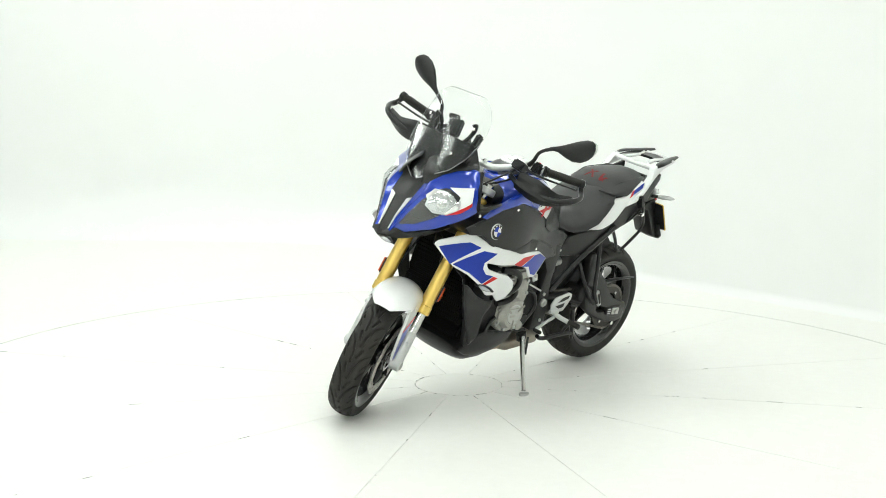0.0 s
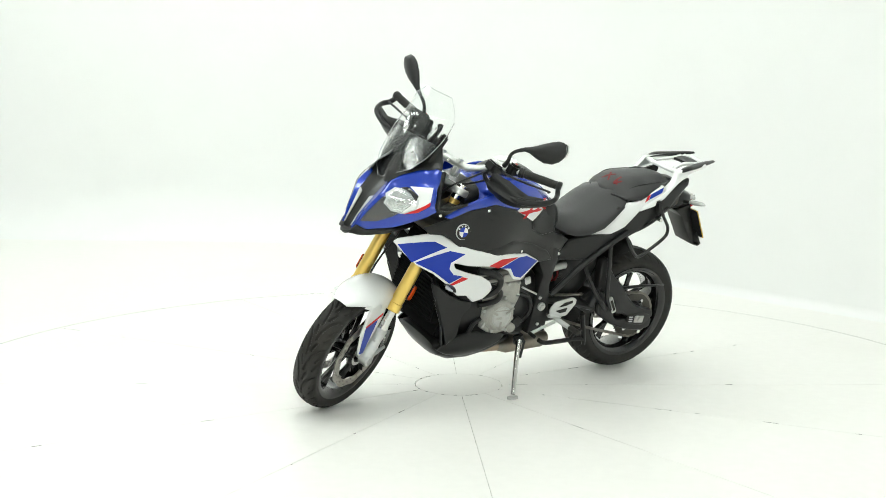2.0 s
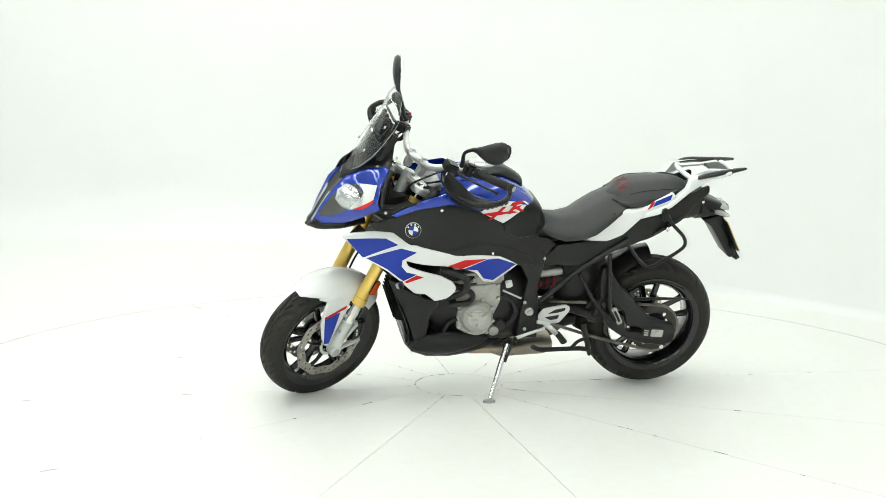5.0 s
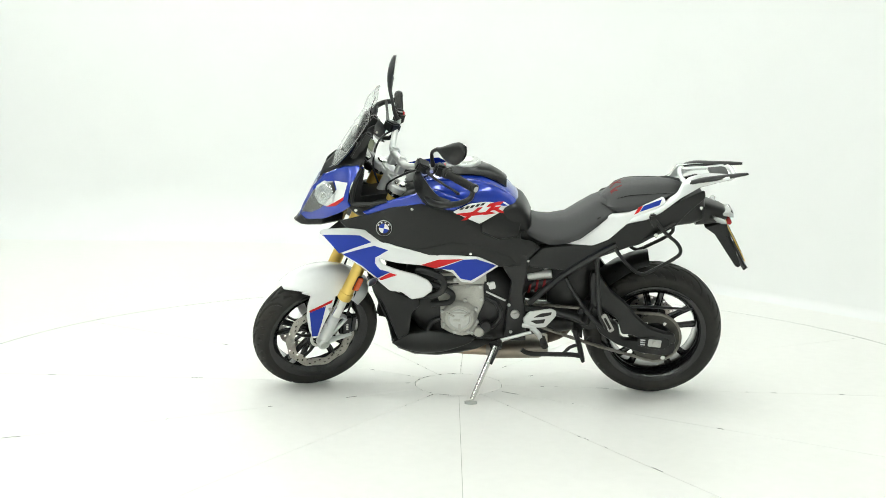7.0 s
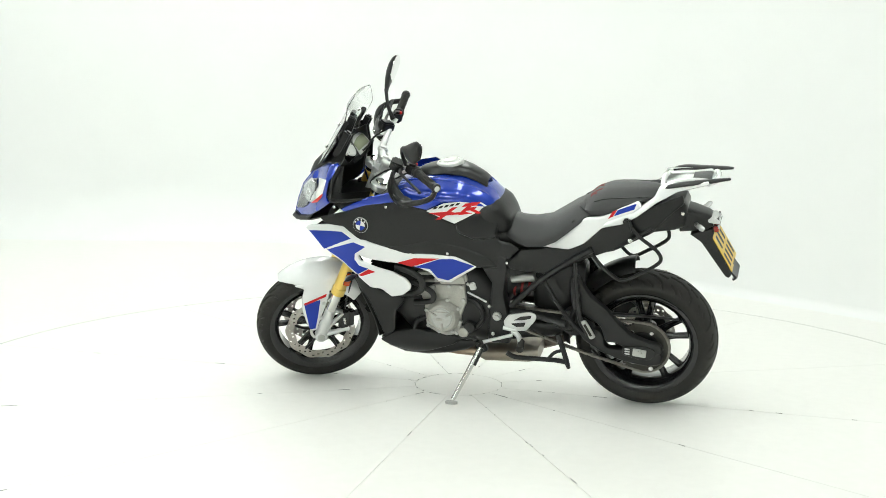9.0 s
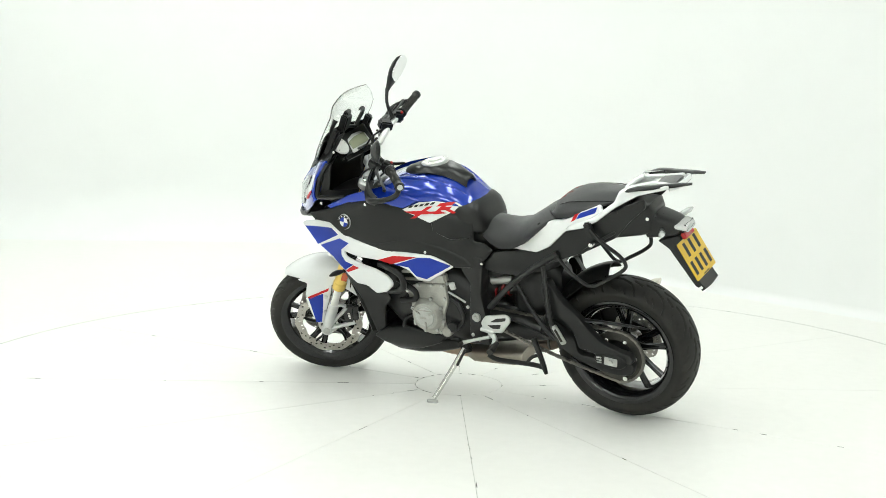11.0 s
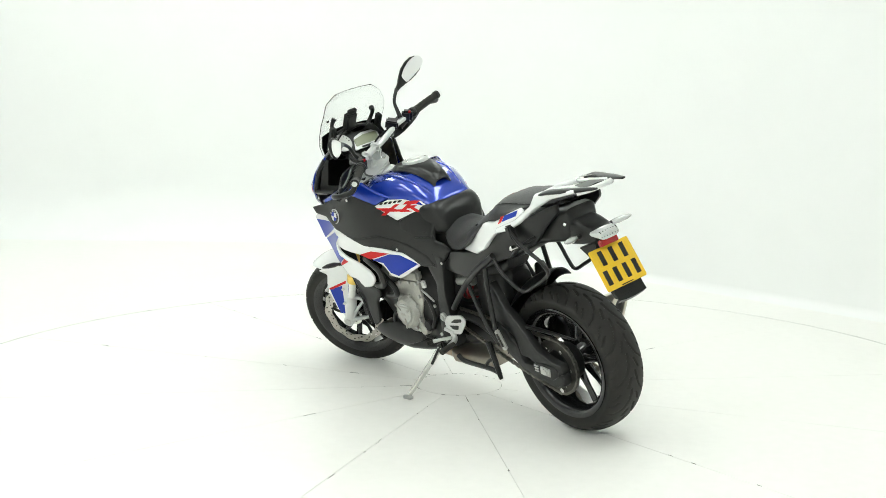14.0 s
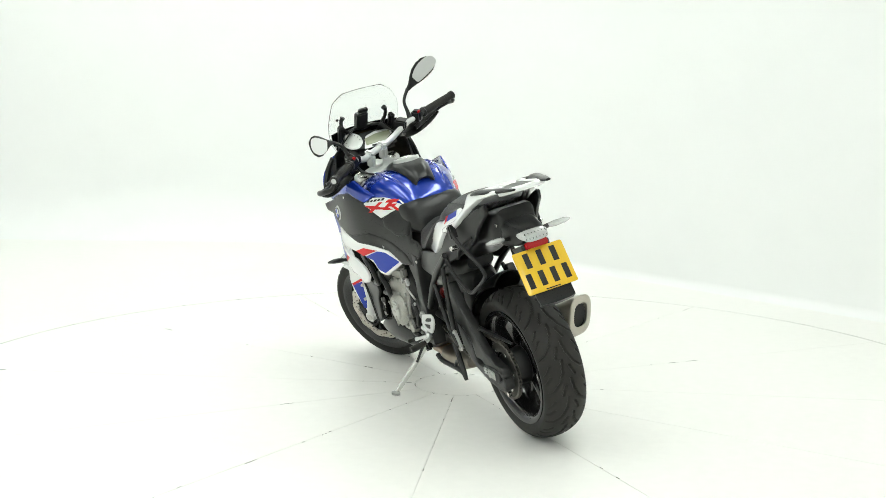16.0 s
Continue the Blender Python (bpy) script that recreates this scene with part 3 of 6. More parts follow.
FAIR_RED_LOW = [(1.261, 0.649), (1.209, 0.683), (1.178, 0.673), (1.247, 0.645)]
FAIR_RED_REAR = [(1.076, 0.719), (1.004, 0.739), (0.897, 0.733), (1.016, 0.7)]
FAIR_BLUE_REAR = [(1.005, 0.697), (0.897, 0.73), (0.842, 0.727), (0.757, 0.688), (0.865, 0.631), (0.909, 0.645), (0.94, 0.687)]
SIDE_COVER = [(1.421, 0.908), (1.302, 0.936), (1.205, 0.972), (1.075, 0.989), (0.945, 0.948), (0.831, 0.88), (0.78, 0.916), (0.703, 0.943), (0.647, 0.886), (0.66, 0.842), (0.652, 0.795), (0.608, 0.785), (0.566, 0.759), (0.600, 0.722), (0.655, 0.674), (0.74, 0.68), (0.945, 0.737), (1.183, 0.788), (1.25, 0.821), (1.314, 0.87), (1.393, 0.879)]
KNEE_PANEL = [(0.827, 0.88), (0.768, 0.915), (0.700, 0.938), (0.672, 0.932), (0.646, 0.908), (0.640, 0.888), (0.652, 0.872), (0.66, 0.844), (0.664, 0.808), (0.754, 0.804), (0.822, 0.842)]
BADGE_PATCH = [(0.943, 0.946), (0.875, 0.972), (0.809, 0.972), (0.725, 0.96), (0.703, 0.943), (0.732, 0.925), (0.831, 0.883)]
BLUE_WING = [(1.325, 0.947), (1.224, 0.993), (1.181, 1.008), (1.087, 1.031), (1.028, 1.045), (0.97, 1.018), (0.875, 0.979), (0.943, 0.948), (1.075, 0.986), (1.205, 0.969), (1.302, 0.936)]
COWL_SIDE = [(1.624, 0.861), (1.602, 0.917), (1.552, 1.006), (1.501, 1.063), (1.404, 1.116), (1.344, 1.132), (1.326, 1.119), (1.371, 1.063), (1.383, 0.994), (1.369, 0.974), (1.412, 0.94), (1.506, 0.879), (1.593, 0.848)]
HEADLAMP = [(1.613, 0.88), (1.593, 0.92), (1.548, 0.998), (1.484, 1.043), (1.456, 1.05), (1.442, 1.027), (1.463, 0.999), (1.493, 0.954), (1.519, 0.926), (1.564, 0.893)]
COWL_WHITE = [(1.451, 1.053), (1.385, 1.069), (1.401, 1.013), (1.47, 0.954), (1.498, 0.945), (1.461, 0.997), (1.436, 1.03)]
COWL_RED = [(1.486, 0.946), (1.401, 1.013), (1.403, 0.999), (1.44, 0.964)]
SCREEN_BASE = [(1.528, 1.050), (1.508, 1.096), (1.465, 1.136), (1.386, 1.188), (1.297, 1.237), (1.314, 1.180), (1.330, 1.130), (1.404, 1.119), (1.479, 1.077), (1.512, 1.052)]
BEAK = [(1.653, 0.829), (1.62, 0.862), (1.591, 0.849), (1.505, 0.876), (1.523, 0.853), (1.58, 0.83), (1.619, 0.821)]
TAIL_PANEL = [(0.504, 0.781), (0.398, 0.82), (0.343, 0.868), (0.308, 0.905), (0.268, 0.922), (0.217, 0.928), (0.168, 0.948), (0.141, 0.964), (0.055, 0.998), (0.043, 0.973), (0.118, 0.928), (0.204, 0.884), (0.28, 0.812), (0.346, 0.779), (0.492, 0.771)]
TAIL_RED = [(0.178, 0.925), (0.16, 0.957), (0.141, 0.963), (0.157, 0.937)]
TAIL_BLUE = [(0.154, 0.938), (0.139, 0.963), (0.063, 0.991), (0.072, 0.967)]
GRAB_RAIL = [(0.205, 0.887), (0.187, 0.911), (0.077, 0.953), (-0.004, 1.011), (-0.026, 1.057), (-0.097, 1.071), (-0.221, 1.081), (-0.222, 1.067), (-0.099, 1.038), (-0.017, 0.994), (0.064, 0.934), (0.123, 0.904)]
LOWER_SIDE = [(1.320, 0.640), (1.280, 0.625), (1.218, 0.575), (1.150, 0.540), (1.090, 0.530), (1.085, 0.500), (1.125, 0.460), (1.138, 0.359), (1.187, 0.327), (1.199, 0.358), (1.244, 0.478), (1.292, 0.574)]
ENGINE_CASE = [(1.023, 0.554), (0.949, 0.583), (0.813, 0.591), (0.807, 0.504), (0.836, 0.435), (0.843, 0.352), (0.924, 0.331), (0.999, 0.376), (1.003, 0.486)]
SPAR = [(0.754, 0.77), (0.619, 0.723), (0.618, 0.683), (0.64, 0.549), (0.625, 0.44), (0.623, 0.316), (0.723, 0.313), (0.712, 0.438), (0.701, 0.52), (0.69, 0.601), (0.728, 0.667)]
SWING = [(0.338, 0.49), (0.3, 0.47), (0.258, 0.44), (0.25, 0.413), (0.222, 0.403), (0.21, 0.375), (0.207, 0.34), (0.19, 0.325), (0.15, 0.325), (0.1, 0.318), (-0.03, 0.318), (-0.042, 0.3), (-0.033, 0.262), (0.023, 0.25), (0.122, 0.265), (0.222, 0.303), (0.298, 0.356), (0.325, 0.415)]
HEEL = [(0.630, 0.405), (0.638, 0.438), (0.614, 0.471), (0.516, 0.489), (0.491, 0.476), (0.493, 0.455), (0.538, 0.399), (0.600, 0.396)]
FENDER_SIDE = [(1.674, 0.571), (1.631, 0.548), (1.648, 0.5), (1.655, 0.439), (1.644, 0.357), (1.627, 0.314), (1.603, 0.317), (1.58, 0.372), (1.547, 0.44), (1.528, 0.485), (1.511, 0.543), (1.583, 0.576)]
FENDER_BLUE = [(1.642, 0.469), (1.566, 0.484), (1.589, 0.393), (1.609, 0.327), (1.635, 0.331)]
FENDER_RED = [(1.644, 0.476), (1.533, 0.511), (1.539, 0.496), (1.568, 0.488), (1.639, 0.462)]
FRAME_SPAR = [(1.314, 0.87), (1.25, 0.821), (1.183, 0.803), (1.075, 0.793), (0.945, 0.814), (0.802, 0.774), (0.70, 0.728), (0.662, 0.690), (0.67, 0.678), (0.74, 0.676), (0.945, 0.731), (1.183, 0.785)]

BELLY_SIDE = [(1.222, 0.300), (1.187, 0.326), (1.144, 0.350), (1.048, 0.366), (0.948, 0.350), (0.835, 0.328), (0.873, 0.297), (0.996, 0.252), (1.075, 0.240), (1.170, 0.270)]
SWING_STRUT = [(0.318, 0.656), (0.287, 0.602), (0.255, 0.556), (0.192, 0.504), (0.146, 0.446), (0.09, 0.391), (0.021, 0.363), (-0.03, 0.354), (-0.042, 0.33), (-0.035, 0.312), (0.1, 0.314), (0.152, 0.352), (0.2, 0.352), (0.214, 0.4), (0.222, 0.428), (0.256, 0.449), (0.3, 0.475), (0.34, 0.485), (0.351, 0.6), (0.345, 0.645)]
AXLE_BLOCK = [(0.128, 0.338), (0.07, 0.348), (0.02, 0.346), (-0.012, 0.332), (-0.012, 0.304), (0.02, 0.284), (0.07, 0.288), (0.126, 0.304)]

def shell(bm, rows, thick):
    vs = [[bm.verts.new(p) for p in r] for r in rows]
    faces = []
    for a, b in zip(vs, vs[1:]):
        for j in range(len(a) - 1):
            faces.append(bm.faces.new((a[j], a[j + 1], b[j + 1], b[j])))
    bmesh.ops.recalc_face_normals(bm, faces=faces)
    bmesh.ops.solidify(bm, geom=faces, thickness=thick)
    return bm


def level(y):
    return lambda x, z: y


def both(name, outline, yf, mat, root, label="", **kw):
    made = []
    for s in (1, -1):
        bm = bmesh.new()
        panel(bm, outline, yf, side=s, **kw)
        made.append(part(name, bm, mat, root, label))
    return made


def bars(parent, yf, items, mat, side=1, lift=0.0016, name="marking"):
    """Plain slanted bars of colour laid on a panel: centre x, z, length, height, slant."""
    for x, z, ln, h, sl in items:
        bm = bmesh.new()
        o = [(x + ln / 2 - sl * h, z - h / 2), (x + ln / 2 + sl * h, z + h / 2), (x - ln / 2 + sl * h, z + h / 2), (x - ln / 2 - sl * h, z - h / 2)]
        panel(bm, o, yf, thick=0.001, step=0.012, soft=0, side=side, lift=lift, corner=0.0015)
        part(name, bm, mat, parent)


def section(x, zt, zb, w, n=28, power=2.6):
    return egg(x, (zt + zb) / 2, w, (zt - zb) / 2, n, power)


def fairings(root):
    for s in (1, -1):
        bm = bmesh.new()
        panel(bm, FAIRING, FAIR_Y, 0.006, 0.016, 0.007, s, corner=0.008)
        f = part("side_fairing", bm, M_WHITE, root, "white fairing panel with blue and red fields")
        for o, mat in ((FAIR_BLUE_FRONT, M_BLUE_FLAT), (FAIR_BLUE_MID, M_BLUE_FLAT), (FAIR_BLUE_REAR, M_BLUE_FLAT), (FAIR_RED_LOW, M_RED), (FAIR_RED_REAR, M_RED)):
            bm = bmesh.new()
            panel(bm, o, FAIR_Y, 0.001, 0.016, 0, s, lift=0.0012, corner=0.002)
            part("blue_field" if mat is M_BLUE_FLAT else "red_field", bm, mat, f)
        bm = bmesh.new()
        panel(bm, SIDE_COVER, BODY_Y, 0.006, 0.02, 0.006, s)
        cover = part("side_cover", bm, M_PLASTIC, root, "black plastic tank side cover")
        for o, n in ((FRAME_SPAR, "frame_spar_cover"),):
            bm = bmesh.new()
            panel(bm, o, BODY_Y, 0.006, 0.018, 0.010, s, lift=0.0045, corner=0.012)
            part(n, bm, M_PLASTIC, root)
        bm = bmesh.new()
        panel(bm, KNEE_PANEL, lambda x, z: BODY_Y(x, z) - 0.6 * max(0.0, z - 0.91), 0.012, 0.016, 0.010, s, lift=0.007)
        part("knee_panel", bm, M_PLASTIC, root, "black knee panel behind the tank")
        bm = bmesh.new()
        panel(bm, BLUE_WING, BODY_Y, 0.006, 0.018, 0.006, s, lift=0.003)
        part("tank_wing", bm, M_BLUE, root, "blue painted wing of the tank")
        bm = bmesh.new()
        panel(bm, BADGE_PATCH, BODY_Y, 0.003, 0.014, 0.002, s, lift=0.006, corner=0.004)
        patch = part("badge_patch", bm, M_WHITE, root, "white patch with slanted red strokes")
        up = BODY_Y
        bars(patch, up, [(0.868, 0.930, 0.085, 0.016, 1.4), (0.862, 0.930, 0.022, 0.046, -0.75), (0.780, 0.944, 0.020, 0.042, -0.6), (0.765, 0.957, 0.060, 0.013, -0.6), (0.770, 0.939, 0.045, 0.012, -0.6), (0.752, 0.929, 0.020, 0.026, 0.8), (0.80, 0.925, 0.05, 0.012, 1.2)], M_RED, s, lift=0.0075)
        bars(patch, up, [(0.905 - i * 0.022, 0.957 + i * 0.002, 0.014, 0.010, -0.5) for i in range(5)], M_PLASTIC, s, lift=0.0075)
        # round badge on the cover
        bc = (1.232, 0.882)
        ring = [(bc[0] + math.cos(a) * 0.034, bc[1] + math.sin(a) * 0.034) for a in [2 * math.pi * i / 28 for i in range(28)]]
        bm = bmesh.new()
        panel(bm, ring, BODY_Y, 0.008, 0.012, 0.004, s, lift=0.006, corner=0)
        badge = part("round_badge", bm, M_SILVER, cover, "round badge with blue and white quarters")
        bm = bmesh.new()
        panel(bm, [(bc[0] + (p[0] - bc[0]) * 0.93, bc[1] + (p[1] - bc[1]) * 0.93) for p in ring], BODY_Y, 0.001, 0.012, 0, s, lift=0.0068, corner=0)
        part("black_ring", bm, M_INK, badge)
        for q in range(4):
            arc = [(bc[0], bc[1])] + [(bc[0] + math.cos(a) * 0.021, bc[1] + math.sin(a) * 0.021) for a in [math.pi / 2 * (q + i / 6) + 0.2 for i in range(7)]]
            bm = bmesh.new()
            panel(bm, arc, BODY_Y, 0.001, 0.01, 0, s, lift=0.0078, corner=0)
            part("quarter", bm, M_WHITE if q % 2 else M_BLUE_FLAT, badge)
        for i in range(4):
            a = 0.6 + i * 0.62
            bm = bmesh.new()
            panel(bm, [(bc[0] + math.cos(a + k * 0.2) * r, bc[1] + math.sin(a + k * 0.2) * r) for k, r in ((-0.6, 0.0235), (0.6, 0.0235), (0.6, 0.0295), (-0.6, 0.0295))], BODY_Y, 0.001, 0.01, 0, s, lift=0.0078, corner=0)
            part("marking", bm, M_WHITE, badge)
        bolts(root, [(x, (BODY_Y(x, z) + 0.001) * s, z) for x, z in ((1.113, 0.966), (1.35, 0.957), (0.868, 0.748), (0.62, 0.70))], (0, s, 0), 0.007, 0.006)
        bm = bmesh.new()
        panel(bm, LOWER_SIDE, lambda x, z: 0.200 + 0.14 * max(0.0, z - 0.50), 0.006, 0.02, 0.008, s, corner=0.012)
        part("lower_side_panel", bm, M_SATIN, root, "black lower fairing beside the radiator")
        bm = bmesh.new()
        panel(bm, BELLY_SIDE, lambda x, z: 0.192 - 7.0 * (z - 0.315) ** 2 - 0.65 * (x - 1.08) ** 2, 0.008, 0.016, 0.006, s, corner=0.012)
        part("belly_side", bm, M_SATIN, root, "black side of the belly pan")
        bm = bmesh.new()
        tube(bm, [(1.10, 0.232 * s, 0.685), (1.03, 0.246 * s, 0.672), (0.985, 0.242 * s, 0.64), (0.985, 0.232 * s, 0.59), (1.03, 0.215 * s, 0.555), (1.10, 0.2 * s, 0.545)], 0.0125, 10, 5, flat=1.2)
        part("air_duct", bm, M_PLASTIC, root, "curved black duct in the fairing opening")
    bm = bmesh.new()
    loft(bm, [section(1.40, 0.97, 0.90, 0.13), section(1.26, 0.98, 0.80, 0.20), section(1.05, 0.98, 0.72, 0.215), section(0.85, 0.92, 0.67, 0.165), section(0.70, 0.89, 0.69, 0.11), section(0.52, 0.83, 0.75, 0.10), section(0.40, 0.82, 0.76, 0.09)])
    part("main_frame", bm, M_FRAME, root)


def tank(root):
    bm = bmesh.new()
    loft(bm, [section(1.12, 1.02, 0.92, 0.15), section(1.09, 1.04, 0.9, 0.180), section(1.0, 1.058, 0.88, 0.195), section(0.9, 1.066, 0.86, 0.188), section(0.82, 1.056, 0.86, 0.172),
              section(0.76, 1.028, 0.85, 0.150), section(0.71, 0.993, 0.84, 0.130), section(0.68, 0.965, 0.86, 0.116), section(0.660, 0.942, 0.87, 0.10)])
    t = part("fuel_tank", bm, M_BLUE, root, "deep blue metallic fuel tank", angle=60)
    bm = bmesh.new()
    loft(bm, [section(0.76, 0.960, 0.80, 0.150, 28, 3.4), section(0.715, 0.965, 0.80, 0.146, 28, 3.4), section(0.675, 0.955, 0.80, 0.138, 28, 3.4), section(0.648, 0.938, 0.80, 0.128, 28, 3.4), section(0.626, 0.906, 0.80, 0.112, 28, 3.2), section(0.610, 0.872, 0.81, 0.09, 28, 3)])
    part("tank_tail", bm, M_PLASTIC, root, "black rear cover of the tank", angle=60)
    # raised crease lines
    for s in (1, -1):
        bm = bmesh.new()
        tube(bm, [(1.06, 0.10 * s, 1.040), (0.95, 0.115 * s, 1.052), (0.83, 0.11 * s, 1.038), (0.74, 0.088 * s, 0.997), (0.69, 0.075 * s, 0.960)], [0.004, 0.009, 0.010, 0.009, 0.003], 10, 6)
        part("crease", bm, M_BLUE, t)
    bm = bmesh.new()
    loft(bm, [section(1.02, 1.050, 1.0, 0.07), section(1.06, 1.046, 0.96, 0.130), section(1.12, 1.032, 0.94, 0.165), section(1.175, 1.010, 0.94, 0.160)])
    part("tank_front_cover", bm, M_PLASTIC, root, "black cover between the tank and the handlebar", angle=50)
    # black cover with the filler cap
    rows = []
    for x, zt, w in ((1.02, 1.058, 0.030), (0.985, 1.070, 0.060), (0.94, 1.079, 0.072), (0.89, 1.085, 0.074), (0.84, 1.079, 0.066), (0.80, 1.066, 0.055), (0.76, 1.045, 0.045), (0.735, 1.027, 0.040), (0.730, 1.020, 0.036)):
        rows.append([Vector((x, w * k / 6, zt - 0.018 * (abs(k) / 6) ** 6 - 0.007 * (abs(k) / 6) ** 2)) for k in range(-6, 7)])
    bm = bmesh.new()
    shell(bm, rows, -0.014)
    cover = part("tank_cover", bm, M_PLASTIC, root, "black plastic cover on the tank", angle=50)
    bm = bmesh.new()
    cyl(bm, (0.8910, 0, 1.080), (0.8932, 0, 1.102), 0.060, 40, bevel=0.004)
    cap = part("filler_cap", bm, M_SILVER, cover, "silver round fuel filler cap")
    bm = bmesh.new()
    cyl(bm, (0.8932, 0, 1.101), (0.8938, 0, 1.107), 0.030, 32, bevel=0.002)
    part("lock_ring", bm, M_DIAL, cap)
    bolts(cap, [(0.893 + math.cos(a) * 0.046, math.sin(a) * 0.046, 1.101 - math.cos(a) * 0.0046) for a in (0.4, 1.6, 2.9, 4.1, 5.3)], (0, 0, 1), 0.005, 0.003)
    bolts(cover, [(0.765, 0, 1.047)], (0.5, 0, 1), 0.007, 0.004)


def seat_section(x, zt, zb, w, crease=0.70, drop=0.022):
    """A cushion's section: a gently domed top, a crease on each side and a flatter flank."""
    c = w * crease
    side = [(c * 0.5, zt - drop * 0.16), (c, zt - drop), (w * 0.93, zt - drop - (zt - drop - zb) * 0.42), (w, zb + 0.012), (w * 0.93, zb)]
    ring = [(0.0, zt)] + side + [(0.0, zb - 0.004)] + [(-y, z) for y, z in reversed(side)]
    return smooth_line([V(x, y, z) for y, z in ring], 3, True)


def seats(root):
    bm = bmesh.new()
    loft(bm, [seat_section(0.655, 0.868, 0.82, 0.080), seat_section(0.625, 0.872, 0.80, 0.105), seat_section(0.58, 0.857, 0.782, 0.130), seat_section(0.53, 0.851, 0.772, 0.148), seat_section(0.46, 0.862, 0.782, 0.162),
              seat_section(0.40, 0.898, 0.812, 0.176), seat_section(0.345, 0.934, 0.855, 0.172), seat_section(0.29, 0.960, 0.900, 0.162), seat_section(0.23, 0.965, 0.92, 0.12)])
    rider = part("rider_seat", bm, M_SEAT, root, "black grained vinyl rider seat", angle=70)
    bm = bmesh.new()
    loft(bm, [seat_section(0.312, 0.950, 0.935, 0.075), seat_section(0.297, 0.962, 0.935, 0.105), seat_section(0.280, 0.976, 0.932, 0.125), seat_section(0.247, 0.999, 0.930, 0.152, 0.74), seat_section(0.197, 1.016, 0.934, 0.160, 0.74),
              seat_section(0.131, 1.022, 0.956, 0.152, 0.74), seat_section(0.064, 1.024, 0.982, 0.136, 0.76), seat_section(0.015, 1.022, 0.994, 0.118, 0.78), seat_section(-0.022, 1.014, 0.992, 0.10, 0.80), seat_section(-0.045, 1.004, 0.994, 0.08, 0.80)])
    pill = part("pillion_seat", bm, M_SEAT, root, "black raised pillion seat with dark red strokes", angle=70)
    for s in (1, -1):
        bm = bmesh.new()
        tube(bm, [(0.247, 0.112 * s, 0.977), (0.197, 0.120 * s, 0.994), (0.131, 0.118 * s, 1.000), (0.064, 0.111 * s, 1.002), (0.0, 0.088 * s, 0.997)], 0.0018, 6, 6)
        part("seam", bm, M_PLASTIC, pill)
    # slanted strokes stitched on the front of the pillion seat
    tree = BVHTree.FromPolygons([v.co for v in pill.data.vertices], [p.vertices for p in pill.data.polygons])
    for s in (1,):
        for y, ln, sl in ((-0.03, 0.05, 0.9), (-0.035, 0.045, -0.9), (0.030, 0.045, 0.15), (0.048, 0.03, -0.8), (0.042, 0.022, 1.0)):
            rows = []
            for k in range(6):
                q = k / 5 - 0.5
                row = []
                for e in (-0.006, 0.006):
                    p = Vector((0.246 + q * ln * 1.0 + (0.012 if ln < 0.04 else 0), y + q * ln * sl + e, 1.3))
                    h = tree.ray_cast(p, Vector((0, 0, -1)))[0]
                    row.append(h + Vector((0, 0, 0.0012)))
                rows.append(row)
            bm = bmesh.new()
            shell(bm, rows, 0.001)
            part("stitched_stroke", bm, M_RED_DARK, pill)
    bm = bmesh.new()
    box(bm, (0.325, 0.160, 0.905), (0.016, 0.004, 0.006), (0, 35, 0), 0.001)
    part("seat_tag", bm, M_INK, rider)


